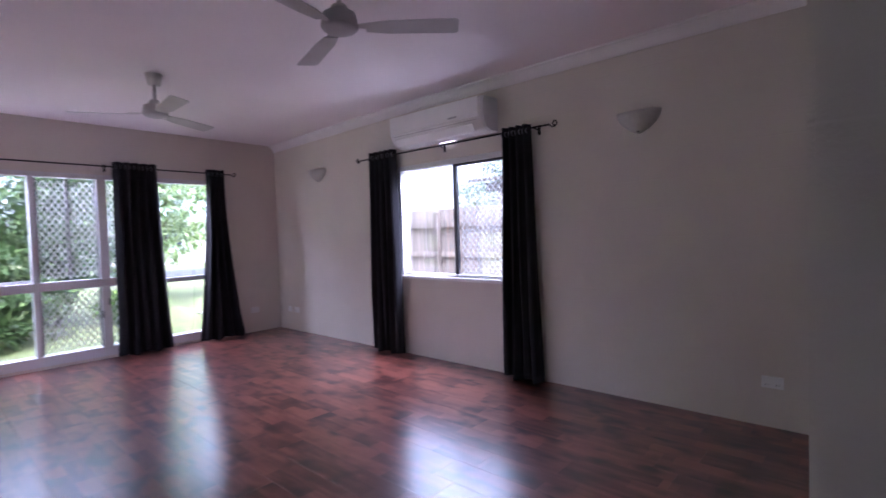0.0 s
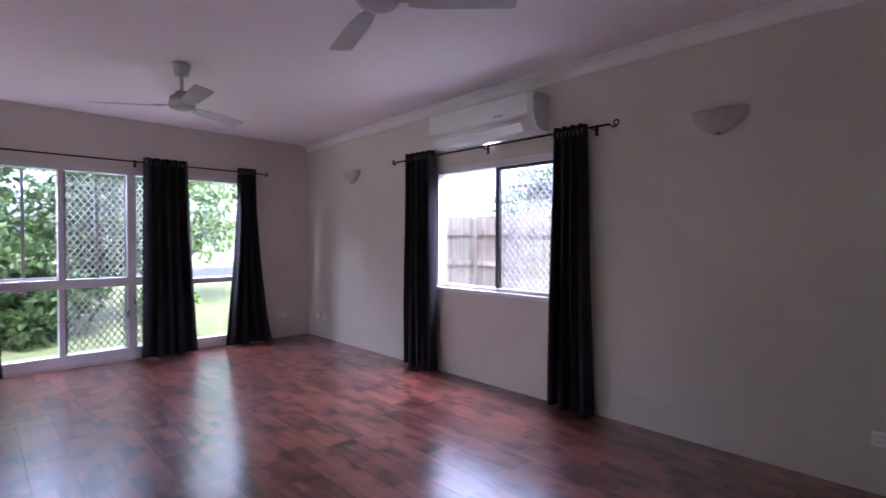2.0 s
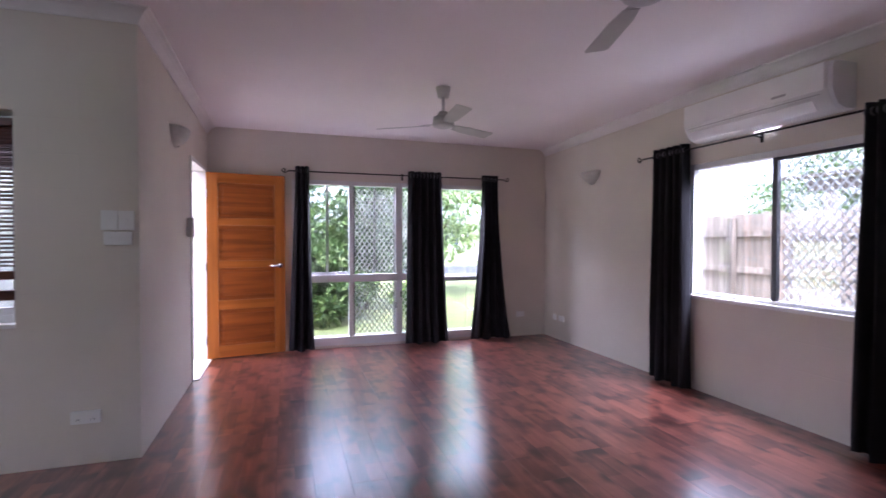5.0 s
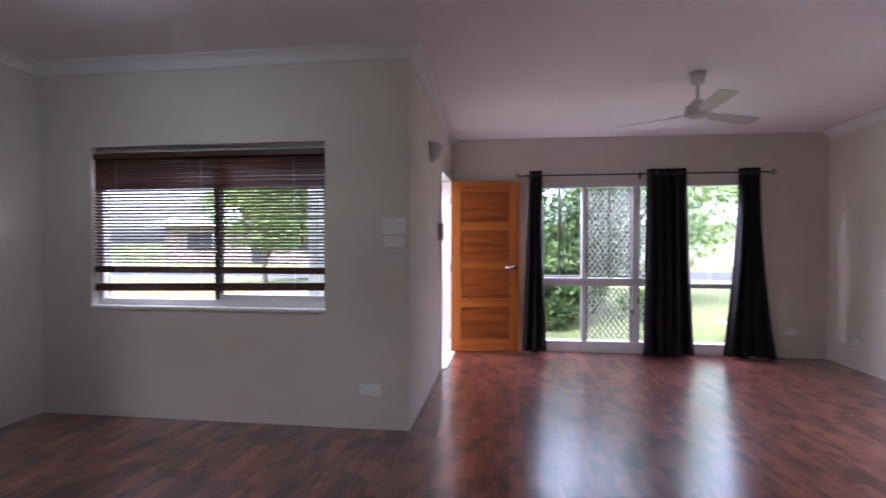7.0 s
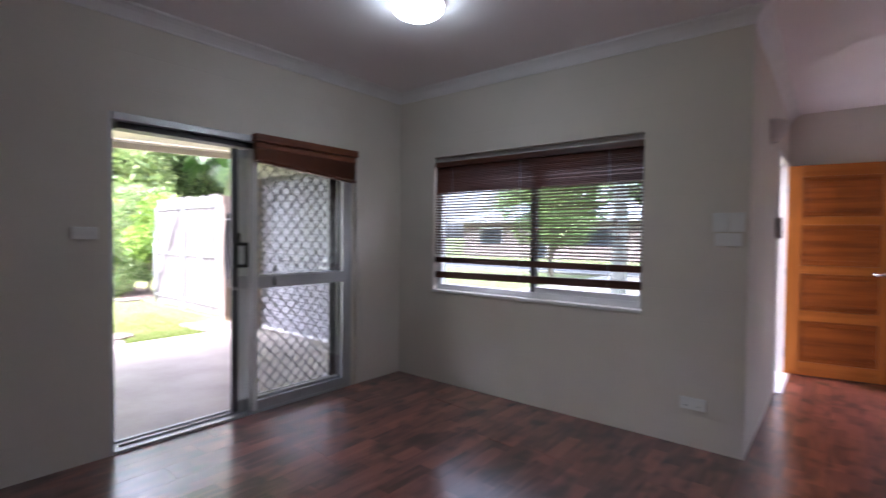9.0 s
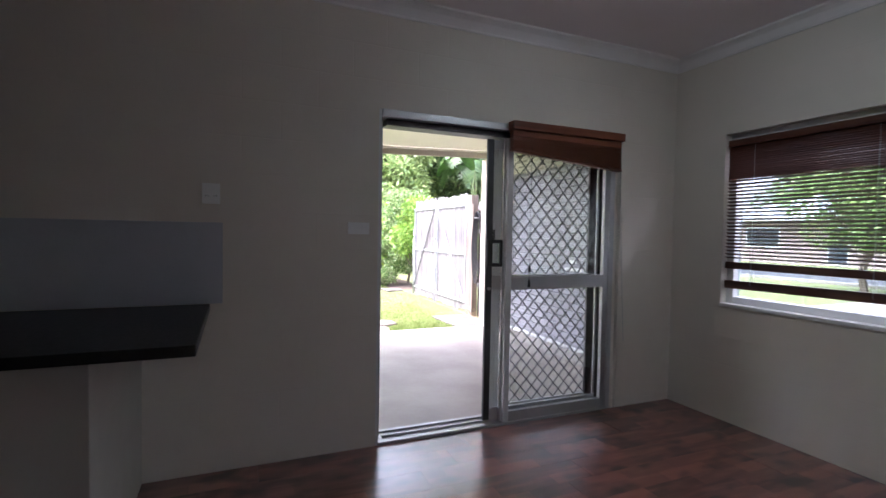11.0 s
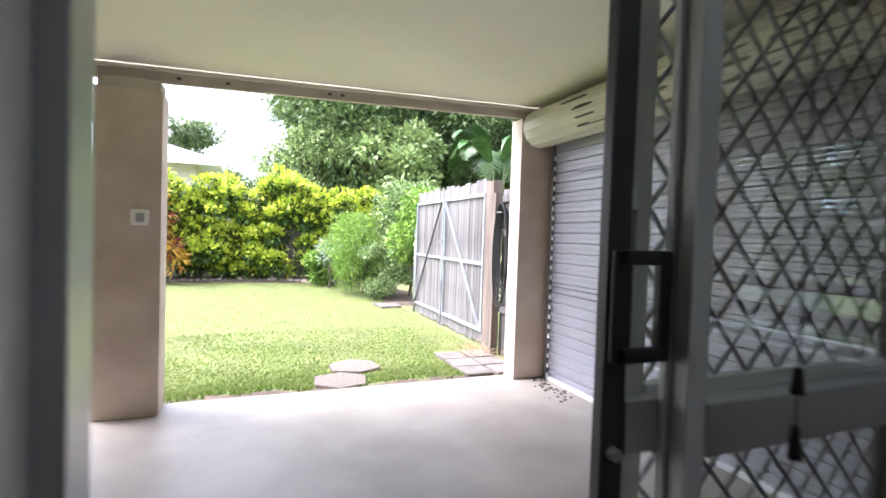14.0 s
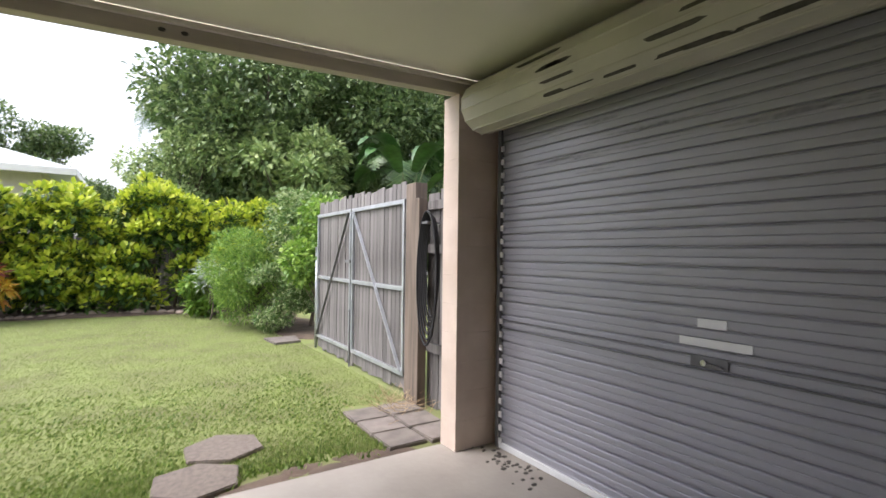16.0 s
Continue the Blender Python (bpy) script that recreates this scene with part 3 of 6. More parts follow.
fw = thing("window_1", "white aluminium floor-length window beside the glazed door", "window", pose(WEST, 2.38, 0.03, 0, 0, 90), kind="structure")
L = 0.76
part("window_frame", box(BM(), 0, 0.01, 0, 0.05, 0.12, H, 0.003), ALU_WHITE, fw)
part("window_frame", box(BM(), L - 0.05, 0.01, 0, L, 0.12, H, 0.003), ALU_WHITE, fw)
part("window_head", box(BM(), 0.05, 0.0, H - 0.05, L - 0.05, 0.12, H, 0.003), ALU_WHITE, fw)
part("window_sill", box(BM(), 0.05, -0.005, 0, L - 0.05, 0.12, 0.10, 0.003), ALU_WHITE, fw)
part("transom", box(BM(), 0.05, 0.03, 0.745, L - 0.05, 0.10, 0.80, 0.003), ALU, fw)
pane(fw, 0.05, 0.10, L - 0.05, 0.745, 0.08)
pane(fw, 0.05, 0.80, L - 0.05, 1.94, 0.08)

# sliding window of the north wall, room side towards -y
nw = thing("window_2", "white aluminium sliding window with a diamond security screen", "window", pose(-3.10, NORTH, 0.80, 0, 0, 0), kind="structure")
L, H = 1.55, 1.18
part("window_frame", box(BM(), 0, 0.02, 0, 0.045, 0.12, H, 0.003), ALU_WHITE, nw)
part("window_frame", box(BM(), L - 0.045, 0.02, 0, L, 0.12, H, 0.003), ALU_WHITE, nw)
part("window_head", box(BM(), 0.045, 0.02, H - 0.05, L - 0.045, 0.12, H, 0.003), ALU_WHITE, nw)
part("window_sill", box(BM(), 0.0, -0.022, 0.0, L, 0.125, 0.032, 0.004), WHITE, nw)
part("sill_rail", box(BM(), 0.045, 0.03, 0.032, L - 0.045, 0.12, 0.06, 0.003), ALU_WHITE, nw)
part("meeting_stile", box(BM(), 0.755, 0.035, 0.06, 0.795, 0.075, H - 0.05, 0.003), ALU_SHADED, nw)
part("sash_rail", box(BM(), 0.795, 0.04, H - 0.075, L - 0.045, 0.07, H - 0.05, 0.002), ALU_SHADED, nw)
pane(nw, 0.045, 0.06, 0.755, H - 0.05, 0.09)
pane(nw, 0.795, 0.06, L - 0.045, H - 0.05, 0.055)
screen(nw, 0.80, 0.065, L - 0.05, H - 0.08, 0.066, 0.075, GRILLE_LIGHT, 0.10, 0.006)

# sliding window of the porch wall, room side towards +x
pw = thing("window_3", "aluminium sliding window behind a timber blind", "window", pose(PORCH, -2.76, 0.82, 0, 0, 90), kind="structure")
L, H = 1.85, 1.215
part("window_frame", box(BM(), 0, 0.06, 0.0, 0.05, 0.13, H, 0.003), ALU_WHITE, pw)
part("window_frame", box(BM(), L - 0.035, 0.06, 0.0, L, 0.13, H, 0.003), ALU_WHITE, pw)
part("window_head", box(BM(), 0.05, 0.06, H - 0.05, L - 0.035, 0.13, H, 0.003), ALU_WHITE, pw)
part("window_sill", box(BM(), 0.0, -0.012, -0.005, L, 0.135, 0.018, 0.004), WHITE, pw)
part("sill_rail", box(BM(), 0.05, 0.06, 0.018, L - 0.035, 0.13, 0.065, 0.003), ALU_WHITE, pw)
part("meeting_stile", box(BM(), 0.965, 0.065, 0.065, 1.005, 0.125, H - 0.05, 0.003), ALU_SHADED, pw)
part("sash_rail", box(BM(), 1.005, 0.062, 0.065, L - 0.035, 0.10, 0.105, 0.002), ALU_WHITE, pw)
pane(pw, 0.05, 0.065, 0.965, H - 0.05, 0.11)
pane(pw, 1.005, 0.105, L - 0.035, H - 0.05, 0.085)

# entry door frame in the hall wall, and its leaf swung back
df = thing("door_frame", "white painted entry door frame with a pale threshold", "door frame", pose(0, 0, 0), kind="structure")
part("jamb", box(BM(), -5.47, HALL - 0.155, 0, -5.435, HALL + 0.012, 2.045, 0.003), WHITE, df)
part("jamb", box(BM(), -4.615, HALL - 0.155, 0, -4.58, HALL + 0.012, 2.045, 0.003), WHITE, df)
part("head", box(BM(), -5.47, HALL - 0.155, 2.045, -4.58, HALL + 0.012, 2.08, 0.003), WHITE, df)
part("threshold", box(BM(), -5.435, HALL - 0.17, -0.02, -4.615, HALL + 0.06, 0.012, 0.005), WHITE, df)

dl = thing("entry_door", "honey-coloured four-panel pine door standing open", "door", pose(-5.425, HALL + 0.012, 0.012, 0, 0, 100))
W_, H_ = 0.82, 2.03
part("stile", box(BM(), 0, -0.018, 0, 0.115, 0.018, H_, 0.003), DOOR_V, dl)
part("stile", box(BM(), W_ - 0.115, -0.018, 0, W_, 0.018, H_, 0.003), DOOR_V, dl)
zs = [0.0, 0.13, 0.53, 0.63, 0.985, 1.065, 1.455, 1.535, 1.92, 2.03]
for a, b in ((0, 1), (2, 3), (4, 5), (6, 7), (8, 9)):
    part("rail", box(BM(), 0.115, -0.0175, zs[a], W_ - 0.115, 0.0175, zs[b], 0.002), DOOR_H, dl)
for a, b in ((1, 2), (3, 4), (5, 6), (7, 8)):
    bm = BM()
    box(bm, 0.117, -0.004, zs[a] + 0.001, W_ - 0.117, 0.004, zs[b] - 0.001)
    box(bm, 0.165, -0.009, zs[a] + 0.05, W_ - 0.165, 0.009, zs[b] - 0.05, 0.004)
    for s in (-1, 1):
        box(bm, 0.117, s * 0.004, zs[a] + 0.001, 0.135, s * 0.012, zs[b] - 0.001, 0.003)
        box(bm, W_ - 0.135, s * 0.004, zs[a] + 0.001, W_ - 0.117, s * 0.012, zs[b] - 0.001, 0.003)
        box(bm, 0.136, s * 0.004, zs[a] + 0.001, W_ - 0.136, s * 0.012, zs[a] + 0.019, 0.003)
        box(bm, 0.136, s * 0.004, zs[b] - 0.019, W_ - 0.136, s * 0.012, zs[b] - 0.001, 0.003)
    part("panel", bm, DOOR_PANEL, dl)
for s in (-1, 1):
    bm = BM()
    tube(bm, (W_ - 0.06, s * 0.018, 1.0), (W_ - 0.06, s * 0.026, 1.0), 0.028, seg=20)
    tube(bm, (W_ - 0.06, s * 0.02, 1.0), (W_ - 0.06, s * 0.06, 1.0), 0.010)
    bar(bm, (W_ - 0.05, s * 0.06, 1.0), (W_ - 0.17, s * 0.056, 1.0), 0.02, 0.012)
    part("lever_handle", bm, CHROME, dl, "satin chrome lever handle", True)
for z in (0.2, 1.0, 1.8):
    part("hinge", tube(BM(), (-0.004, -0.022, z - 0.045), (-0.004, -0.022, z + 0.045), 0.007), CHROME, dl)


# ---- curtains ----
def curtain(m, top, bottom, height, folds, flare, label, seed):
    """An eyelet curtain in the plane x, z: top and bottom are (x0, x1); its hem drops to z 0 at height below the heading."""
    rnd = random.Random(seed)
    th = thing("curtain", label, "curtain", m, "black eyelet curtains")
    bm = BM()
    nu, nv = folds * 12, 26
    ph = [rnd.uniform(-0.5, 0.5) for _ in range(folds + 1)]
    grid = []
    for j in range(nv + 1):
        v = j / nv
        k = v ** flare
        x0, x1 = top[0] + (bottom[0] - top[0]) * k, top[1] + (bottom[1] - top[1]) * k
        row = []
        for i in range(nu + 1):
            u = i / nu
            a = u * folds * 2 * math.pi
            amp = 0.034 + 0.016 * math.sin(3 * v + ph[int(u * folds)]) * v
            x = x0 + (x1 - x0) * u + 0.010 * v * math.sin(2.3 * a + 4 * v + seed)
            y = amp * math.cos(a + 0.5 * v * ph[int(u * folds)] * 2) + 0.012 * v * math.sin(0.63 * a + 5 * v)
            row.append(bm.verts.new((x, y, height * (1 - v) + 0.012 + (0.01 * math.sin(a * 0.5) if j == nv else 0))))
        grid.append(row)
    for a, b in zip(grid, grid[1:]):
        for i in range(nu):
            bm.faces.new((a[i], a[i + 1], b[i + 1], b[i]))
    cl = part("cloth", bm, CURTAIN, th, "", True)
    so = cl.modifiers.new("thickness", "SOLIDIFY")
    so.thickness = 0.004
    for i in range(folds * 2):
        u = (i + 0.5) / (folds * 2)
        bm = BM()
        r = 14
        c = Vector((top[0] + (top[1] - top[0]) * u, 0, height - 0.042))
        ring = [[bm.verts.new(c + Matrix.Rotation(2 * math.pi * q / r, 3, "X") @ Vector((dx, 0, dz))) for dx, dz in ((-0.004, 0.020), (0.004, 0.020), (0.004, 0.027), (-0.004, 0.027))] for q in range(r)]
        for q in range(r):
            for s in range(4):
                bm.faces.new((ring[q][s], ring[q][(s + 1) % 4], ring[(q + 1) % r][(s + 1) % 4], ring[(q + 1) % r][s]))
        part("eyelet", bm, RUSTY, th, "", True)
    return th


def rod(m, length, brackets):
    th = thing("curtain_rod", "black wrought iron curtain rod with curled ends", "curtain rod", m, "curtain rods")
    part("pole", tube(BM(), (0, 0, 0), (length, 0, 0), 0.008), IRON, th, "", True)
    for x, s in ((0, -1), (length, 1)):
        bm = BM()
        p = [(x + s * (0.03 + 0.028 * math.sin(a) + 0.02 * a / 3), 0, 0.024 * (1 - math.cos(a)) - 0.024) for a in [i * 0.62 for i in range(10)]]
        for a, b in zip([(x, 0, 0)] + p, p):
            tube(bm, a, b, 0.0055, seg=8)
        part("finial", bm, IRON, th, "", True)
    for x in brackets:
        bm = BM()
        tube(bm, (x, 0, -0.004), (x, 0.085, -0.012), 0.006, seg=8)
        box(bm, x - 0.012, 0.082, -0.05, x + 0.012, 0.090, 0.03, 0.002)
        part("bracket", bm, IRON, th)
    return th


RX = WEST + 0.09
rod(pose(RX, 0.56, 2.105, 0, 0, 90), 2.72, (0.10, 1.36, 2.60))
curtain(pose(RX, 0, 0.0, 0, 0, 90), (0.64, 0.79), (0.55, 0.85), 2.15, 3, 1.3, "black eyelet curtain drawn back beside the entry door", 3)
curtain(pose(RX, 0, 0.0, 0, 0, 90), (1.985, 2.42), (1.95, 2.52), 2.15, 5, 1.2, "black eyelet curtain hanging between the glazed door and window", 5)
curtain(pose(RX, 0, 0.0, 0, 0, 90), (2.98, 3.20), (2.83, 3.40), 2.14, 4, 1.8, "black eyelet curtain flaring out at its hem", 8)
RY = NORTH - 0.09
rod(pose(-3.58, RY, 2.10, 0, 0, 0), 2.36, (0.12, 1.18, 2.22))
curtain(pose(0, RY, 0.0, 0, 0, 0), (-3.43, -3.03), (-3.46, -2.99), 2.145, 5, 1.0, "black eyelet curtain drawn back beside the sliding window", 12)
curtain(pose(0, RY, 0.0, 0, 0, 0), (-1.675, -1.405), (-1.715, -1.345), 2.125, 4, 1.0, "black eyelet curtain drawn back beside the sliding window", 15)


# ---- blinds ----
vb = thing("venetian_blind", "dark cherry timber venetian blind, slats open, uneven hem", "blind", pose(PORCH - 0.035, -2.75, 0.0, 0, 0, 90), "timber blinds")
BL = 1.83
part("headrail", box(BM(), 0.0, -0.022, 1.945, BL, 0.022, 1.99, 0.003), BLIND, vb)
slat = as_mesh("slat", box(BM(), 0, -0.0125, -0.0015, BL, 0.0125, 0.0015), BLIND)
tight = [1.94 - 0.0135 * i for i in range(17)]
loose = [1.705 - 0.0245 * i for i in range(23)]
rnd = random.Random(4)
for i, z in enumerate(tight + loose):
    s = new("slat", slat)
    s.parent = vb
    lean = 52 if i < len(tight) else -24
    s.matrix_basis = pose(0, rnd.uniform(-0.001, 0.001), z - 0.002, lean + rnd.uniform(-3, 3), rnd.uniform(-0.12, 0.12), 0)
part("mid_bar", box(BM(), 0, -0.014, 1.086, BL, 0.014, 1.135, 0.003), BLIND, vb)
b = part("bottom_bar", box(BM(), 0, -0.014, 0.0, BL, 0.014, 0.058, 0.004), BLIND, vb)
b.matrix_basis = pose(0, 0, 0.945, 0, -0.75, 0)
for x in (0.19, 0.88, 1.60):
    bm = BM()
    tube(bm, (x, -0.015, 0.98), (x, -0.015, 1.95), 0.0014, seg=6)
    tube(bm, (x, 0.015, 0.98), (x, 0.015, 1.95), 0.0014, seg=6)
    part("ladder_cord", bm, PLASTIC_GREY, vb)
bm = tube(BM(), (1.67, -0.03, 1.36), (1.67, -0.03, 1.90), 0.0015, seg=6)
tube(bm, (1.67, -0.03, 1.30), (1.67, -0.03, 1.37), 0.011, 0.006)
tube(bm, (1.655, -0.034, 1.40), (1.655, -0.034, 1.46), 0.010, 0.006)
part("pull_cord", bm, BLIND, vb)

pb = thing("venetian_blind", "cherry timber venetian blind drawn up over the sliding door", "blind", pose(-2.375, SOUTH + 0.04, 0.0, 0, 0, 0), "timber blinds")
BL = 0.94
part("valance", box(BM(), 0.0, -0.03, 1.99, BL, 0.045, 2.045, 0.004), BLIND_X, pb)
part("headrail", box(BM(), 0.01, -0.025, 1.945, BL - 0.01, 0.02, 1.988, 0.003), BLIND_X, pb)
slat2 = as_mesh("slat", box(BM(), 0.01, -0.023, -0.0013, BL - 0.01, 0.023, 0.0013), BLIND_X)
for i in range(22):
    s = new("slat", slat2)
    s.parent = pb
    k = i / 21
    s.matrix_basis = pose(0, rnd.uniform(-0.003, 0.003), 1.942 - 0.148 * k, rnd.uniform(-4, 4), -4.6 * k, 0)
b = part("bottom_bar", box(BM(), 0.005, -0.025, -0.018, BL - 0.005, 0.025, 0.0, 0.003), BLIND_X, pb)
b.matrix_basis = pose(0, 0, 1.790, 0, -4.7, 0)
bm = tube(BM(), (0.80, 0.045, 0.98), (0.80, 0.045, 1.90), 0.0015, seg=6)
tube(bm, (0.80, 0.045, 0.95), (0.80, 0.045, 1.0), 0.010, 0.006)
tube(bm, (0.80, 0.045, 1.05), (0.80, 0.045, 1.09), 0.010, 0.006)
part("pull_cord", bm, BLACK, pb)
bm = BM()
slack = [(-0.03 - 0.03 * math.sin(1.2 * k / 9) - 0.05 * (k / 9) ** 2, -0.03, 1.95 - 1.45 * k / 9) for k in range(10)]
rings = [[bm.verts.new((x + 0.0016 * math.cos(q * math.pi / 3), y + 0.0016 * math.sin(q * math.pi / 3), z)) for q in range(6)] for x, y, z in slack]
for a, b in zip(rings, rings[1:]):
    for q in range(6):
        bm.faces.new((a[q], a[(q + 1) % 6], b[(q + 1) % 6], b[q]))
part("lift_cord", bm, PLASTIC_GREY, pb, "thin slack lift cord")


# ---- ceiling fans, lamp, air conditioner, sconces ----
def fan(x, y, top, turn, pitch, label):
    th = thing("ceiling_fan", label, "ceiling fan", pose(x, y, top), "white ceiling fans")
    bm = BM()
    tube(bm, (0, 0, -0.085), (0, 0, 0.0), 0.046, 0.064, 20)
    part("canopy", bm, FAN_PAINT, th, "", True)
    part("down_rod", tube(BM(), (0, 0, -0.22), (0, 0, -0.08), 0.0125), FAN_PAINT, th, "", True)
    bm = BM()
    tube(bm, (0, 0, -0.25), (0, 0, -0.205), 0.062, 0.035, 24)
    tube(bm, (0, 0, -0.315), (0, 0, -0.25), 0.094, 0.082, 24)
    ball(bm, (0, 0, -0.315), 0.091, 1, 1, 0.36, 20, 10)
    part("motor", bm, FAN_PAINT, th, "", True)
    blade = BM()
    pts = [(0.13, 0.040), (0.24, 0.058), (0.585, 0.066), (0.60, 0.052), (0.60, -0.045), (0.585, -0.062), (0.24, -0.055), (0.13, -0.036)]
    lo = [blade.verts.new((a, b, -0.004)) for a, b in pts]
    hi = [blade.verts.new((a, b, 0.0)) for a, b in pts]
    blade.faces.new(lo[::-1])
    blade.faces.new(hi)
    for i in range(len(pts)):
        blade.faces.new((lo[i], lo[(i + 1) % len(pts)], hi[(i + 1) % len(pts)], hi[i]))
    me = as_mesh("blade", blade, FAN_PAINT)
    arm = as_mesh("blade_arm", bar(bar(BM(), (0.07, 0, 0.006), (0.19, 0.02, 0.006), 0.006, 0.022), (0.07, 0, 0.006), (0.19, -0.02, 0.006), 0.006, 0.022), FAN_PAINT)
    for k in range(3):
        b = new("blade", me)
        b.parent = th
        b.matrix_basis = pose(0, 0, -0.315, 0, 0, turn + 120 * k) @ pose(0, 0, 0, pitch, 0, 0)
        a = new("blade_arm", arm)
        a.parent = b
    return th


fan(-3.60, 1.81, 2.607, -3, -12, "white three-blade ceiling fan hanging near the front windows")
fan(-1.31, 1.93, 2.636, 43, -8, "white three-blade ceiling fan hanging over the room")

lamp_on = bpy.data.materials.new("lit_opal_glass")
lamp_on.use_nodes = True
lp = lamp_on.node_tree.nodes["Principled BSDF"]
lp.inputs["Base Color"].default_value = (0.8, 0.82, 0.8, 1)
lp.inputs["Emission Color"].default_value = (0.80, 1.0, 0.93, 1)
lp.inputs["Emission Strength"].default_value = 1.8
cl = thing("ceiling_light", "round opal glass ceiling light, switched on", "ceiling light", pose(-1.69, -1.80, CE))
part("base_ring", tube(BM(), (0, 0, -0.022), (0, 0, 0.0), 0.155, 0.15, 32), WHITE, cl, "", True)
bm = BM()
bmesh.ops.create_uvsphere(bm, u_segments=28, v_segments=16, radius=0.15, matrix=Matrix.Translation((0, 0, -0.022)) @ Matrix.Diagonal((1, 1, 0.55, 1)))
bmesh.ops.delete(bm, geom=[v for v in bm.verts if v.co.z > -0.0215], context="VERTS")
part("glass_bowl", bm, lamp_on, cl, "glowing opal glass bowl", True)
det = thing("smoke_detector", "small round white smoke detector on the ceiling", "smoke detector", pose(-0.95, -1.72, CE))
part("body", tube(BM(), (0, 0, -0.035), (0, 0, 0), 0.045, 0.055, 24), PLASTIC, det, "", True)
part("grille_cap", tube(BM(), (0, 0, -0.043), (0, 0, -0.0345), 0.030, 0.036, 20), PLASTIC_GREY, det, "", True)

ac = thing("air_conditioner", "white split-system air conditioner high on the wall", "air conditioner", pose(-2.95, NORTH, 2.14))
bm = BM()
prof = [(0, 0.0), (0.10, -0.005), (0.17, 0.02), (0.205, 0.075), (0.225, 0.13), (0.225, 0.255), (0.205, 0.29), (0.15, 0.30), (0, 0.30)]
A, B_ = [bm.verts.new((0.01, -d, z)) for d, z in prof], [bm.verts.new((1.16, -d, z)) for d, z in prof]
bm.faces.new(A)
bm.faces.new(B_[::-1])
for i in range(len(prof)):
    bm.faces.new((A[i], B_[i], B_[(i + 1) % len(prof)], A[(i + 1) % len(prof)]))
bmesh.ops.recalc_face_normals(bm, faces=bm.faces)
bmesh.ops.bevel(bm, geom=[e for e in bm.edges if abs(e.verts[0].co.x - e.verts[1].co.x) < 0.01], offset=0.012, segments=3, affect="EDGES")
part("body", bm, PLASTIC, ac, "", True)
part("front_panel", box(BM(), 0.03, -0.236, 0.115, 1.14, -0.222, 0.285, 0.006), PLASTIC, ac)
part("air_flap", box(BM(), 0.06, -0.006, -0.004, 1.06, 0.006, 0.075, 0.003), PLASTIC, ac).matrix_basis = pose(0, -0.166, 0.008, 36, 0, 0)
part("outlet_slot", box(BM(), 0.05, -0.2135, 0.094, 1.10, -0.198, 0.104), PLASTIC_GREY, ac)
bm = BM()
A, B_ = [bm.verts.new((1.156, -d, z)) for d, z in prof], [bm.verts.new((1.178, -d * 0.97, 0.15 + (z - 0.15) * 0.95)) for d, z in prof]
bm.faces.new(A)
bm.faces.new(B_[::-1])
for i in range(len(prof)):
    bm.faces.new((A[i], B_[i], B_[(i + 1) % len(prof)], A[(i + 1) % len(prof)]))
bmesh.ops.recalc_face_normals(bm, faces=bm.faces)
part("end_cap", bm, ALU_WHITE, ac, "rounded grey end cap")
part("display", box(BM(), 0.80, -0.2385, 0.14, 0.90, -0.2355, 0.155), PLASTIC_GREY, ac)


def sconce(m):
    th = thing("wall_sconce", "frosted glass half-bowl wall light, unlit", "wall light", m, "glass wall lights")
    bm = BM()
    n, k = 18, 8
    rows = []
    for j in range(k + 1):
        v = j / k
        w = 0.150 * math.sin(v * math.pi / 2) ** 0.8
        d = 0.110 * math.sin(v * math.pi / 2) ** 0.8
        rows.append([bm.verts.new((w * math.cos(math.pi * i / n), -d * math.sin(math.pi * i / n) - 0.004, -0.14 * (1 - v) - 0.02 * v * (1 - v) + 0.012 * abs(math.cos(math.pi * i / n)) * v)) for i in range(n + 1)])
    for a, b in zip(rows, rows[1:]):
        for i in range(n):
            bm.faces.new((a[i], a[i + 1], b[i + 1], b[i]))
    bmesh.ops.remove_doubles(bm, verts=bm.verts, dist=0.0005)
    g = part("glass_shade", bm, FROST, th, "", True)
    so = g.modifiers.new("thickness", "SOLIDIFY")
    so.thickness = 0.005
    part("back_plate", box(BM(), -0.05, -0.012, -0.12, 0.05, 0.0, -0.02, 0.004), PLASTIC_GREY, th)
    for c in ((-0.128, -0.035, -0.012), (0.128, -0.035, -0.012), (0, -0.028, -0.125)):
        part("clip", ball(BM(), c, 0.012, u=10, v=7), RUSTY, th, "", True)
    return th


sc = sconce(pose(-4.52, NORTH, 2.10))
copy_thing(sc, pose(-0.55, NORTH, 2.075))
copy_thing(sc, pose(-3.92, HALL, 2.17, 0, 0, 180))


def plate(m, w, h, name, label, rockers, sockets=False, deep=0.016):
    """A switch or socket plate in the plane x, z, proud of the wall towards -y."""
    th = thing(name, label, "socket" if sockets else "switch", m, "wall plates")
    part("cover", box(BM(), -w / 2, -deep, -h / 2, w / 2, 0, h / 2, 0.003), PLASTIC, th)
    for x in rockers:
        part("rocker", box(BM(), x - 0.008, -deep - 0.004, -0.012 + (0.02 if sockets else 0), x + 0.008, -deep + 0.001, 0.012 + (0.02 if sockets else 0), 0.002), PLASTIC, th)
        if sockets:
            bm = BM()
            for dx, r in ((-0.008, 30), (0.008, -30)):
                bar(bm, (x + dx, -deep - 0.0008, -0.018), (x + dx + 0.004 * (1 if r > 0 else -1), -deep - 0.0008, -0.008), 0.0018, 0.002, (0, 1, 0))
            part("pin_slot", bm, BLACK, th)
    return th


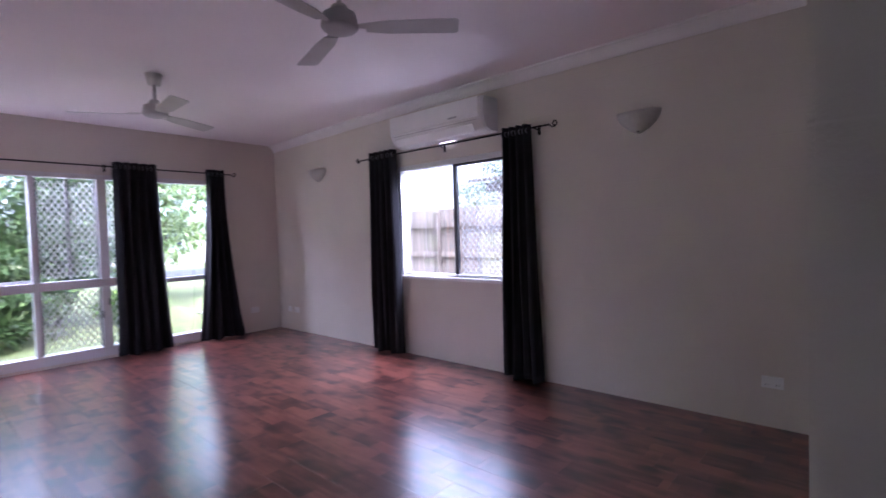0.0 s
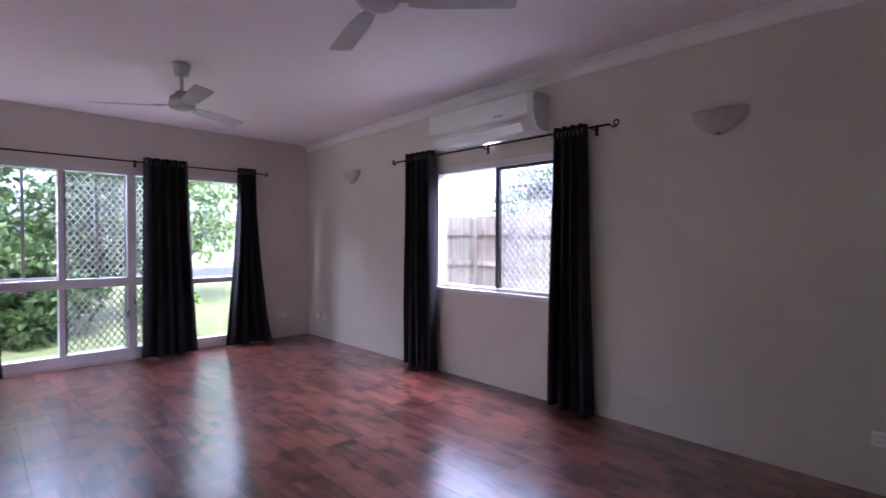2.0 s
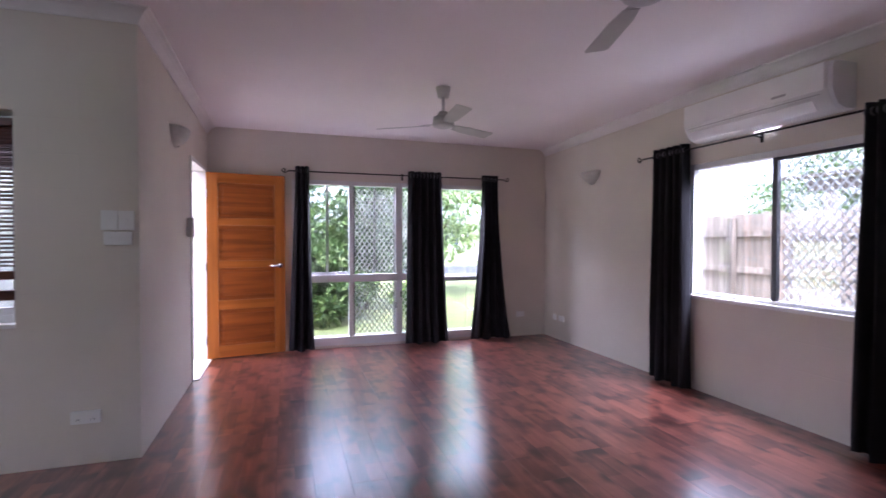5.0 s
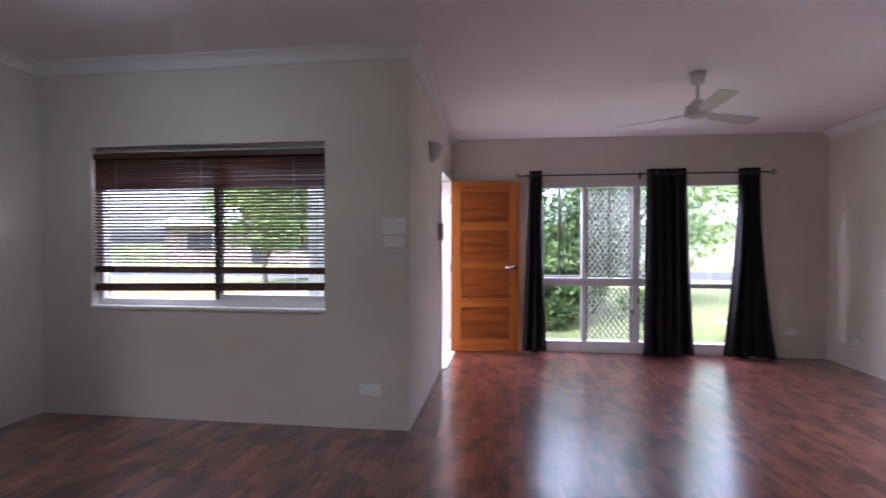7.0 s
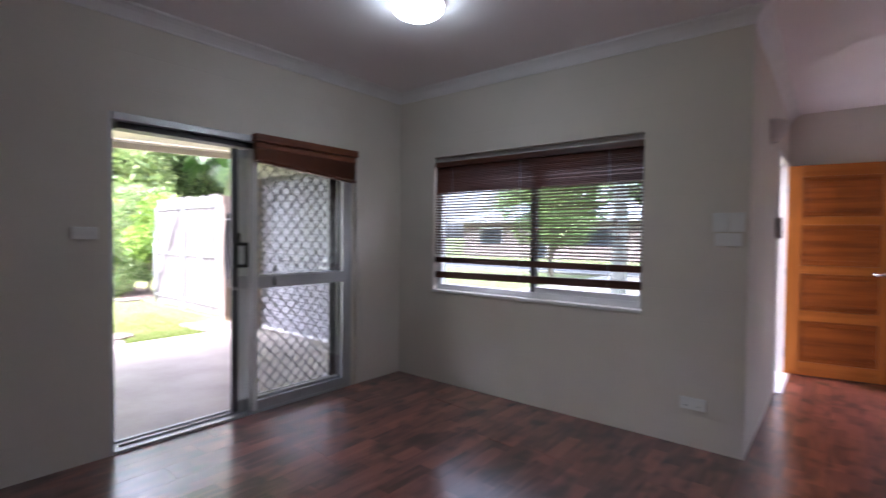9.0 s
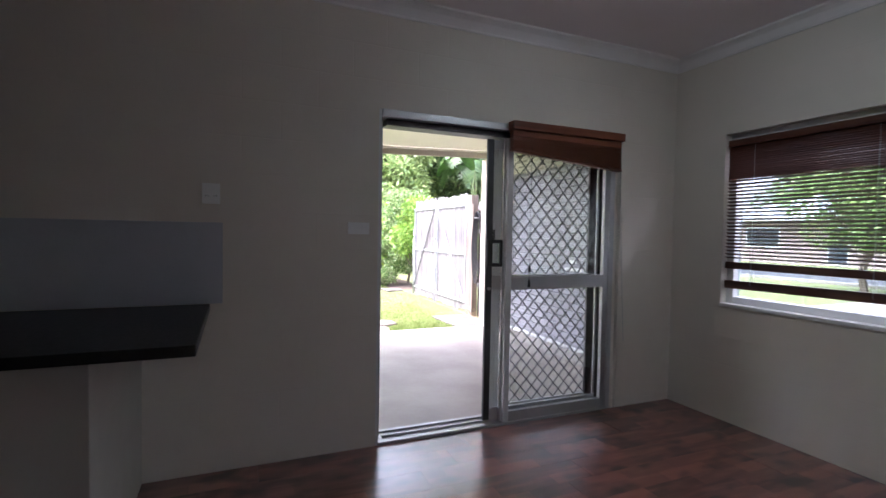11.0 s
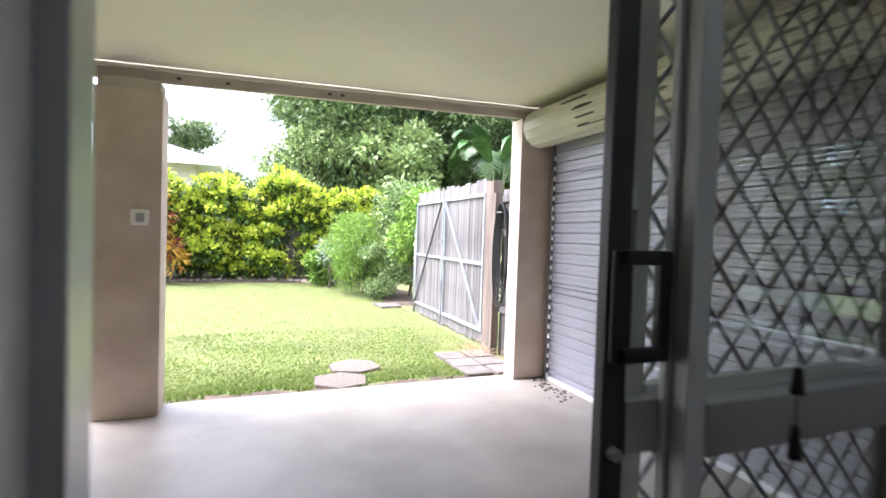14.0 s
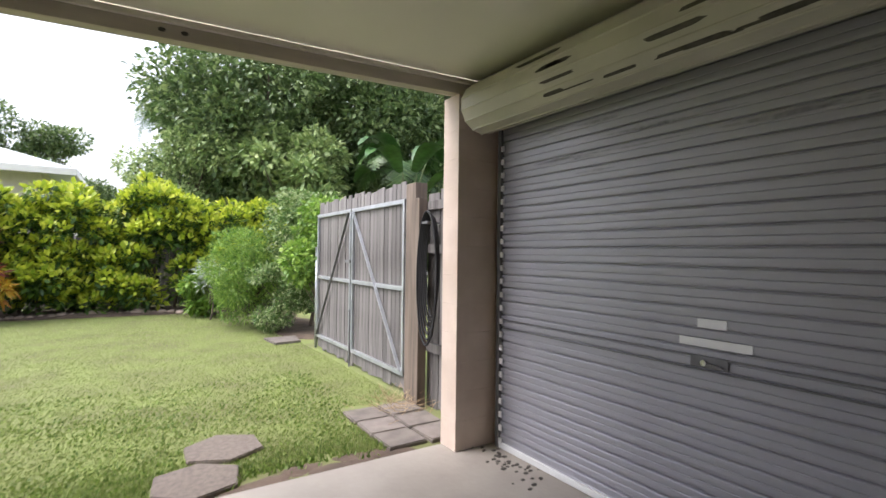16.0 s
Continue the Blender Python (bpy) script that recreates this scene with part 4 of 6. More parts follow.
plate(pose(0.23, NORTH, 0.285), 0.115, 0.072, "power_socket", "white double power socket low on the wall", (-0.028, 0.028), True)
plate(pose(-5.16, NORTH, 0.285), 0.115, 0.072, "power_socket", "white double power socket near the corner", (-0.028, 0.028), True)
plate(pose(-5.33, NORTH, 0.285), 0.072, 0.072, "aerial_socket", "small white aerial socket near the corner", (0,))
plate(pose(WEST, 3.57, 0.30, 0, 0, 90), 0.115, 0.072, "power_socket", "white double power socket under the curtain", (-0.028, 0.028), True)
plate(pose(PORCH, -0.58, 0.28, 0, 0, 90), 0.150, 0.075, "power_socket", "white double power socket low on the dining wall", (-0.035, 0.035), True)
plate(pose(PORCH, -0.45, 1.425, 0, 0, 90), 0.085, 0.115, "light_switch", "white light switch plate in a group", (0,), False)
plate(pose(PORCH, -0.362, 1.425, 0, 0, 90), 0.082, 0.115, "light_switch", "white light switch plate in a group", (0,), False)
plate(pose(PORCH, -0.408, 1.32, 0, 0, 90), 0.145, 0.078, "light_switch", "white switch plate below two others", (-0.04, 0, 0.04), False)
plate(pose(-0.437, SOUTH, 1.32, 0, 0, 180), 0.125, 0.070, "light_switch", "white four-rocker switch beside the sliding door", (-0.036, -0.012, 0.012, 0.036), False)
plate(pose(0.345, SOUTH, 1.485, 0, 0, 180), 0.085, 0.105, "power_socket", "white wall socket above the kitchen bench", (-0.02, 0.02), True, 0.02)
bell = thing("intercom", "small grey door intercom by the entry", "intercom", pose(-4.46, HALL, 1.42, 0, 0, 180))
part("body", box(BM(), -0.05, -0.045, -0.085, 0.05, 0, 0.085, 0.006), PLASTIC_GREY, bell)
part("button", tube(BM(), (0, -0.044, -0.03), (0, -0.05, -0.03), 0.012), CHROME, bell)

# ---- kitchen bench seen at the edge ----
kb = thing("kitchen_bench", "cream kitchen cabinet end under a black bench top", "cabinet", pose(0, 0, 0))
part("body", box(BM(), 0.66, SOUTH, 0.0, 3.3, SOUTH + 0.95, 0.865, 0.003), CABINET, kb)
wt = thing("bench_top", "black laminate kitchen bench top", "worktop", pose(0, 0, 0))
part("top", box(BM(), 0.35, SOUTH, 0.866, 3.3, SOUTH + 0.99, 0.906, 0.006), KITCHEN_TOP, wt)
sp = thing("splashback", "pale grey kitchen splashback panel on the wall", "splashback", pose(0, 0, 0))
part("panel", box(BM(), 0.29, SOUTH, 0.908, 3.3, SOUTH + 0.012, 1.335, 0.003), SPLASH, sp)


# ---- carport ----
sheet("carport_slab", [(-3.70, SOUTH - 0.19, -0.20), (-3.70, -6.73, -0.20), (3.8, -6.73, -0.20), (3.8, SOUTH - 0.19, -0.20)], 0.14, CONCRETE, "pale worn concrete carport slab", "concrete slab")
bm = BM()
lo = [bm.verts.new(p) for p in ((-3.6, SOUTH - 0.19, 2.66), (3.8, SOUTH - 0.19, 2.40), (3.8, -6.56, 2.262), (-3.6, -6.56, 2.51))]
hi = [bm.verts.new(v.co + Vector((0, 0, 0.06))) for v in lo]
bm.faces.new(lo[::-1])
bm.faces.new(hi)
for i in range(4):
    bm.faces.new((lo[i], lo[(i + 1) % 4], hi[(i + 1) % 4], hi[i]))
bmesh.ops.recalc_face_normals(bm, faces=bm.faces)
solid("ceiling_carport", bm, CREAM, "cream sheet lining under the carport roof", "ceiling", kind="structure")
cb = thing("beam", "weathered cream timber beam along the carport edge", "beam", pose(-3.6, 0, 2.405, 0, 1.95, 0), kind="structure")
part("fascia", box(BM(), 0, -6.62, 0, 7.4, -6.575, 0.115, 0.004), FASCIA, cb)
part("bead", box(BM(), 0, -6.575, 0.072, 7.4, -6.55, 0.10, 0.004), CREAM, cb)
part("gutter", box(BM(), 0, -6.74, 0.03, 7.4, -6.62, 0.15, 0.01), FASCIA, cb)
for x in (2.14, 2.24, 2.98, 3.3):
    part("knot", ball(BM(), (x, -6.574, 0.04), 0.014, 1.3, 0.25, 0.8, 10, 6), SCUFF, cb)


def block_pier(name, x0, y0, x1, y1, top, label):
    th = thing(name, label, "pillar", pose(0, 0, 0), kind="structure")
    z, me = -0.06, None
    while z < top - 0.02:
        h = min(0.2, top - z)
        b = part("block", box(BM(), x0, y0, z, x1, y1, z + h - 0.0004, 0.0014), RENDERED, th)
        z += h
    return th


pl = block_pier("pillar_1", -0.215, -6.745, 0.185, -6.485, 2.20, "cream painted concrete block pillar, stained at its foot")
part("cap_plate", box(BM(), -0.20, -6.72, 2.20, 0.17, -6.50, 2.275, 0.004), FASCIA, pl)
block_pier("pillar_2", -3.46, -6.74, -3.12, -6.555, 2.385, "cream painted concrete block pillar beside the roller door")
sb = thing("outdoor_switch", "small grey weatherproof switch box on the pillar", "switch", pose(-0.09, -6.485, 1.33))
part("box", box(BM(), -0.055, 0, -0.055, 0.055, 0.035, 0.055, 0.008), PLASTIC, sb)
part("rocker", box(BM(), -0.03, 0.034, -0.03, 0.02, 0.042, 0.03, 0.004), PLASTIC_GREY, sb)

rd = thing("roller_door", "bluish grey steel roller door, closed, with scuffed cream roll", "garage door", pose(0, 0, 0))
Y0, Y1, DX, SLAT = -6.47, -3.42, -3.455, 0.0925


def slat_mesh():
    bm = BM()
    pr = [(0.0, 0.0), (0.0, 0.004), (0.012, 0.009), (0.014, 0.022), (0.014, 0.043), (0.0105, 0.047), (0.014, 0.051), (0.0155, 0.070), (0.0155, 0.084), (0.0125, 0.0885), (0.0, SLAT)]
    a = [bm.verts.new((DX + d, Y0, z)) for d, z in pr]
    b = [bm.verts.new((DX + d, Y1, z)) for d, z in pr]
    for i in range(len(pr) - 1):
        bm.faces.new((a[i], b[i], b[i + 1], a[i + 1]))
    a2 = bm.verts.new((DX - 0.01, Y0, 0)), bm.verts.new((DX - 0.01, Y0, SLAT))
    b2 = bm.verts.new((DX - 0.01, Y1, 0)), bm.verts.new((DX - 0.01, Y1, SLAT))
    bm.faces.new((a2[0], a2[1], b2[1], b2[0]))
    bm.faces.new((*a, a2[1], a2[0]))
    bm.faces.new((*b[::-1], b2[0], b2[1]))
    bmesh.ops.recalc_face_normals(bm, faces=bm.faces)
    return as_mesh("slat", bm, SHUTTER)
SL = slat_mesh()
for i in range(25):
    s = new("slat", SL)
    s.parent = rd
    s.location = (0, 0, -0.0575 + SLAT * i)
part("bottom_bar", box(BM(), DX - 0.012, Y0, -0.058, DX + 0.03, Y1, -0.02, 0.004), ALU_WHITE, rd)
part("side_channel", box(BM(), DX - 0.02, Y0 - 0.03, -0.06, DX + 0.035, Y0 + 0.004, 2.16, 0.003), RUSTY, rd)
part("side_channel", box(BM(), DX - 0.02, Y1 - 0.004, -0.06, DX + 0.035, Y1 + 0.03, 2.16, 0.003), RUSTY, rd)
for i in range(23):
    part("edge_clip", box(BM(), DX + 0.022, Y0 + 0.004, -0.03 + SLAT * i, DX + 0.034, Y0 + 0.03, 0.008 + SLAT * i), PALE, rd)
bm = BM()
n = 14
R = 0.175
cx, cz = -3.27, 2.29
rings = []
for y in (-6.52, -6.50, -3.42, -3.40):
    rr = R * (0.9 if y in (-6.52, -3.40) else 1.0)
    rings.append([bm.verts.new((cx + rr * math.cos(2 * math.pi * (i + 0.5) / n), y, cz + rr * math.sin(2 * math.pi * (i + 0.5) / n))) for i in range(n)])
for a, b in zip(rings, rings[1:]):
    for i in range(n):
        bm.faces.new((a[i], a[(i + 1) % n], b[(i + 1) % n], b[i]))
bm.faces.new(rings[0])
bm.faces.new(rings[-1][::-1])
bmesh.ops.recalc_face_normals(bm, faces=bm.faces)
dr = part("roll", bm, DRUM, rd, "cream rolled shutter drum with dark scuffs")
for k in (9, 10, 11, 12, 13, 14):
    a0 = 2 * math.pi * (k + 0.5) / n
    p0 = Vector((cx + (R - 0.002) * math.cos(a0), 0, cz + (R - 0.002) * math.sin(a0)))
    part("rib", tube(BM(), p0 + Vector((0, -6.50, 0)), p0 + Vector((0, -3.42, 0)), 0.007, seg=8), DRUM, dr)
rnd = random.Random(21)
for i in range(34):
    k = rnd.choice((11, 11, 12, 12, 13, 0))
    y = rnd.uniform(-5.9, -3.5)
    w = rnd.uniform(0.03, 0.17)
    a0 = 2 * math.pi * (k + 0.5) / n
    a1 = 2 * math.pi * (k + 1.5) / n
    p0 = Vector((cx + R * math.cos(a0), 0, cz + R * math.sin(a0)))
    p1 = Vector((cx + R * math.cos(a1), 0, cz + R * math.sin(a1)))
    c = p0.lerp(p1, rnd.uniform(0.3, 0.7))
    nrm = ((p0 + p1) / 2 - Vector((cx, 0, cz))).normalized()
    hgt = (p1 - p0) * rnd.uniform(0.10, 0.34)
    bm = BM()
    pts = []
    for j in range(12):
        u = j / 12 * 2 * math.pi
        e = 1 + rnd.uniform(-0.18, 0.18)
        cu_, su_ = math.cos(u), math.sin(u)
        pts.append(bm.verts.new(c + nrm * 0.003 + hgt * 0.5 * math.copysign(abs(su_) ** 0.4, su_) + Vector((0, y + w * math.copysign(abs(cu_) ** 0.4, cu_) * e, 0))))
    bm.faces.new(pts)
    r_ = bmesh.ops.extrude_face_region(bm, geom=list(bm.faces))
    bmesh.ops.translate(bm, verts=[v for v in r_["geom"] if isinstance(v, bmesh.types.BMVert)], vec=nrm * -0.002)
    part("scuff", bm, SCUFF, dr)
rnd = random.Random(29)
for i in range(22):
    y, z = rnd.uniform(-6.1, -3.6), -0.0575 + SLAT * rnd.choice((19, 20, 20, 21, 21, 22)) + rnd.uniform(0.055, 0.080)
    w = rnd.uniform(0.08, 0.34)
    bm = BM()
    bm.faces.new([bm.verts.new((DX + 0.0165, y + w * math.cos(u) * rnd.uniform(0.6, 1.2), z + 0.007 * math.sin(u) * rnd.uniform(0.4, 1.2))) for u in [2 * math.pi * j / 14 for j in range(14)]])
    part("smudge", bm, SMUDGE, rd)
part("axle", tube(BM(), (cx, -6.60, cz - 0.03), (cx, -6.50, cz - 0.03), 0.022), BLACK, rd)
part("label", box(BM(), DX + 0.0185, -5.07, 0.965, DX + 0.0205, -4.94, 1.005), PALE, rd)
part("label", box(BM(), DX + 0.0185, -5.155, 0.878, DX + 0.0205, -4.835, 0.915), PALE, rd)
lk = part("lock_plate", box(BM(), DX + 0.016, -5.10, 0.785, DX + 0.024, -4.93, 0.835, 0.003), RUSTY, rd)
part("lock_knob", tube(BM(), (DX + 0.02, -5.03, 0.81), (DX + 0.045, -5.03, 0.81), 0.014), CHROME, lk)
part("lock_lever", bar(BM(), (DX + 0.035, -5.03, 0.81), (DX + 0.035, -4.95, 0.80), 0.016, 0.008, (1, 0, 0)), RUSTY, lk)
for z in (0.835, 0.775):
    part("lock_rod", tube(BM(), (DX + 0.022, Y0 + 0.02, z), (DX + 0.022, Y1, z), 0.0045, seg=8), RUSTY, rd)
bm = box(BM(), -3.70, -6.74, 2.16, -3.50, SOUTH - 0.15, 2.9)
box(bm, -3.70, -6.74, -0.12, -3.47, -6.50, 2.16)
box(bm, -3.70, Y1 + 0.03, -0.12, -3.44, SOUTH - 0.15, 2.16)
# east end closed by an added, unseen wall that dims the carport
box(bm, 1.9, -6.55, -0.12, 2.09, SOUTH - 0.15, 2.9)
solid("wall_carport", bm, RENDERED, "cream block wall around the roller door, plus an added unseen shading wall", "wall", kind="structure")

# ---- ground ----
bm = BM()
bmesh.ops.create_grid(bm, x_segments=8, y_segments=8, size=400, matrix=Matrix.Translation((0, 0, -0.125)))
solid("ground", bm, LAWN, "flat mown lawn running out to the distance", "ground", kind="structure")
def strip(name, x0, y0, x1, y1, z, mat, label, category):
    bm = box(BM(), x0, y0, -0.3, x1, y1, z, 0.01)
    return solid(name, bm, mat, label, category, kind="structure")
strip("road", -24.0, -120, -17.5, 120, -0.11, ASPHALT, "grey asphalt street in front of the house", "road")
strip("kerb", -17.5, -120, -17.2, 120, -0.03, CONCRETE, "pale concrete kerb along the street", "kerb")
strip("driveway", -17.2, -6.6, -3.72, -3.6, -0.085, CONCRETE, "pale concrete driveway to the street", "driveway")
strip("path", -17.2, -2.4, -4.7, -1.1, -0.09, CONCRETE, "pale concrete path to the porch", "path")
strip("porch_slab", -4.75, -3.3, -3.12, -0.45, -0.04, CONCRETE, "pale concrete porch slab", "porch")
strip("entry_slab", -6.2, -1.9, -4.75, -0.45, -0.045, CONCRETE, "pale concrete entry landing", "porch")
strip("side_path", -9.0, 4.1, 3.0, 6.4, -0.10, CONCRETE, "pale gravelly strip between house and fence", "path")
pp = thing("porch_post", "white painted porch post", "post", pose(-4.45, -1.58, -0.04))
part("shaft", box(BM(), -0.06, -0.06, 0, 0.06, 0.06, 2.98, 0.006), WHITE, pp)


# ---- plants ----
def leaves(clumps, n, size, seed, droop=0.2, ragged=0.35, narrow=0.42, lift=-1.0):
    """Vertices and faces of n folded leaves in and on ellipsoid clumps (x, y, z, rx, ry, rz)."""
    rs = np.random.RandomState(seed)
    c = np.array(clumps, float)
    wt = (c[:, 3] * c[:, 4] + c[:, 4] * c[:, 5] + c[:, 3] * c[:, 5])
    pick = rs.choice(len(c), n, p=wt / wt.sum())
    d = rs.normal(size=(n, 3))
    d /= np.linalg.norm(d, axis=1)[:, None]
    d[:, 2] = np.where(d[:, 2] < lift, -d[:, 2], d[:, 2])
    r = 1 - np.abs(rs.normal(0, ragged * 0.55, n)) + rs.uniform(0, 0.12, n)
    p = c[pick, :3] + d * c[pick, 3:6] * np.clip(r, 0.15, 1.2)[:, None]
    out = d + rs.normal(0, 0.7, (n, 3))
    out[:, 2] -= droop
    out /= np.linalg.norm(out, axis=1)[:, None]
    side = np.cross(out, rs.normal(0, 0.5, (n, 3)) + np.array([0, 0, 1.0]))
    side /= np.linalg.norm(side, axis=1)[:, None] + 1e-9
    up = np.cross(side, out)
    s = size * rs.uniform(0.55, 1.35, n)[:, None]
    v = np.empty((n, 4, 3))
    v[:, 0] = p
    v[:, 1] = p + out * s * 0.45 + side * s * narrow * 0.5 + up * s * 0.10
    v[:, 2] = p + out * s
    v[:, 3] = p + out * s * 0.45 - side * s * narrow * 0.5 + up * s * 0.10
    f = np.arange(n * 4).reshape(n, 4)
    tri = np.concatenate([f[:, [0, 1, 2]], f[:, [0, 2, 3]]])
    return v.reshape(-1, 3), tri


def leaf_part(name, v, f, mat, parent, label=""):
    me = bpy.data.meshes.new(name)
    me.vertices.add(len(v))
    me.vertices.foreach_set("co", np.asarray(v, np.float32).ravel())
    me.loops.add(len(f) * 3)
    me.loops.foreach_set("vertex_index", np.asarray(f, np.int32).ravel())
    me.polygons.add(len(f))
    me.polygons.foreach_set("loop_start", np.arange(0, len(f) * 3, 3, dtype=np.int32))
    me.update(calc_edges=True)
    me.validate()
    me.materials.append(mat)
    ob = new(name, me)
    ob.parent = parent
    if label:
        ob["label"] = label
    return ob


def limb(bm, a, b, r0, r1, rnd, steps=4):
    a, b = Vector(a), Vector(b)
    last = a
    for i in range(1, steps + 1):
        q = a.lerp(b, i / steps) + Vector((rnd.uniform(-1, 1), rnd.uniform(-1, 1), rnd.uniform(-0.5, 0.5))) * (b - a).length * 0.04
        tube(bm, last, q, r0 + (r1 - r0) * (i - 1) / steps, r0 + (r1 - r0) * i / steps, 8)
        last = q


def plant(name, x, y, height, width, leaf_n, size, mat, label, category, seed, trunk=0.3, lumps=14, r=0.06, base=-0.12, group="", flat=0.75, narrow=0.42, low=0.35, deep=None):
    """A tree or shrub: tapered stem with limbs and a lumpy, gappy crown."""
    rnd = random.Random(seed)
    th = thing(name, label, category, pose(x, y, base), group)
    deep = deep or width
    stem = BM()
    clumps = []
    z0 = height * trunk
    limb(stem, (0, 0, 0), (rnd.uniform(-0.1, 0.1), rnd.uniform(-0.1, 0.1), height * 0.62), r, r * 0.35, rnd, 5)
    for i in range(int(lumps * 1.8)):
        a = rnd.uniform(0, 2 * math.pi)
        k = math.sqrt(rnd.random())
        zz = z0 + (height - z0) * (low * 0.3 + (1 - low * 0.3) * rnd.random())
        lim = math.sqrt(max(0.12, 1 - ((zz - (z0 + height) / 2) / ((height - z0) * 0.62)) ** 2))
        cx_, cy_ = math.cos(a) * k * width / 2 * lim * 0.85, math.sin(a) * k * deep / 2 * lim * 0.85
        q = rnd.uniform(0.13, 0.25) * min(width, height - z0)
        clumps.append((cx_, cy_, min(zz, height - q * 0.5), q, q, q * flat))
        limb(stem, (0, 0, max(0.1, zz * 0.45)), (cx_, cy_, zz), r * 0.4, r * 0.1, rnd, 3)
    part("trunk", stem, BARK, th)
    v, f = leaves(clumps, leaf_n, size, seed, narrow=narrow)
    leaf_part("crown", v, f, mat, th)
    return th


def long_hedge():
    rnd = random.Random(77)
    th = thing("hedge", "dense golden-green hedge along the back fence", "hedge", pose(0, 0, -0.12))
    clumps, inner = [], []
    for i in range(265):
        u = i / 264
        x = 1.75 - 6.7 * u + rnd.uniform(-0.25, 0.25)
        h = 2.55 + 0.55 * math.exp(-((u - 0.545) / 0.08) ** 2) + 0.3 * math.exp(-((u - 0.34) / 0.045) ** 2) + 0.15 * math.sin(u * 31.0) + rnd.uniform(-0.3, 0.25)
        gap = 0.51 < u < 0.60
        z = rnd.uniform(0.12, h - 0.2) if not gap else rnd.uniform(1.5, h - 0.3)
        clumps.append((x, -17.0 + rnd.uniform(-0.4, 0.45) + (0.12 if z < 1.2 else 0), z, rnd.uniform(0.18, 0.36), 0.30, rnd.uniform(0.13, 0.26)))
    stem = BM()
    for i in range(16):
        x = 0.7 - 4.7 * i / 15
        limb(stem, (x, -17.1, 0), (x + rnd.uniform(-0.3, 0.3), -17.1, 2.2), 0.04, 0.012, rnd, 4)
    part("stem", stem, BARK, th)
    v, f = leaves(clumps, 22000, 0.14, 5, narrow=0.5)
    leaf_part("inner_foliage", v, f, HEDGE_SHADED, th)
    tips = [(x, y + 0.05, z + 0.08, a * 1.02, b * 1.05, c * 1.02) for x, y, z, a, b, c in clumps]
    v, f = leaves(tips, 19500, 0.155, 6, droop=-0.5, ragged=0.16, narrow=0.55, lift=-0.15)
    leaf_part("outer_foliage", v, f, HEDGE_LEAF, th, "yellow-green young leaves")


long_hedge()
YELLOW_CROTON = leaf_material("yellow_croton_leaves", (0.40, 0.16, 0.02), (0.58, 0.36, 0.04), (0.70, 0.58, 0.10))
plant("croton_shrub", 1.45, -16.2, 2.45, 0.9, 420, 0.25, YELLOW_CROTON, "tall yellow-leaved croton shrub", "shrub", 31, 0.35, 8, 0.035, narrow=0.22)
plant("croton_shrub", 0.95, -15.85, 0.95, 0.55, 210, 0.24, YELLOW_CROTON, "low yellow-orange croton shrub", "shrub", 33, 0.3, 5, 0.025, narrow=0.24)
plant("croton_shrub", 1.30, -16.0, 1.8, 0.95, 700, 0.25, CROTON, "croton shrub with dark red and green leaves", "shrub", 34, 0.15, 9, 0.03, narrow=0.24)
plant("variegated_shrub", -4.05, -12.7, 2.45, 1.5, 14000, 0.075, VARIEG, "airy variegated shrub leaning over the gate", "shrub", 41, 0.12, 20, 0.04, narrow=0.5)
plant("green_shrub", -3.25, -13.7, 1.75, 1.7, 9000, 0.10, GREEN_LEAF, "fresh green feathery shrub", "shrub", 43, 0.08, 14, 0.03, narrow=0.2)
plant("green_shrub", -2.75, -15.4, 0.95, 1.3, 3000, 0.14, GREEN_LEAF, "low broad-leaved green shrub", "shrub", 44, 0.05, 9, 0.02, narrow=0.35)
plant("silver_shrub", -2.62, -14.7, 1.25, 0.5, 150, 0.16, SILVER_LEAF, "thin shrub with silver-white leaves", "shrub", 45, 0.35, 5, 0.02, narrow=0.25)
plant("variegated_shrub", -3.45, -12.5, 1.15, 1.2, 4600, 0.07, VARIEG, "low pale variegated shrub at the end of the gate", "shrub", 46, 0.08, 9, 0.02, narrow=0.4)
plant("vine", -3.80, -11.5, 2.25, 1.2, 6500, 0.085, GREEN_LEAF, "green vine spilling over the gate's end", "vine", 47, 0.35, 12, 0.03, narrow=0.6)

plant("garden_tree", -5.2, -22.0, 8.2, 7.0, 62000, 0.21, TREE_LEAF, "broad dark green tree behind the back fence", "tree", 51, 0.16, 40, 0.2, narrow=0.5)
plant("garden_tree", -9.0, -21.5, 9.0, 6.0, 48000, 0.22, TREE_LEAF, "tall dark green tree behind the back fence", "tree", 52, 0.14, 36, 0.22, narrow=0.5)
plant("garden_tree", -5.35, -18.9, 5.2, 3.2, 12000, 0.22, PALE_LEAF, "pale green tree with drooping sprays", "tree", 53, 0.2, 24, 0.09, narrow=0.45)
plant("garden_tree", -2.6, -20.5, 4.9, 3.6, 21000, 0.14, PALE_LEAF, "rounded pale green tree behind the hedge", "tree", 54, 0.15, 24, 0.09)
plant("garden_tree", -13.5, -22.0, 9.5, 7.0, 26000, 0.28, TREE_LEAF, "dense dark green tree beyond the fence", "tree", 55, 0.12, 36, 0.22, narrow=0.5)
plant("garden_tree", -10.2, -17.8, 3.8, 3.2, 9000, 0.18, TREE_LEAF, "bushy dark green tree behind the side fence", "tree", 56, 0.15, 20, 0.08)
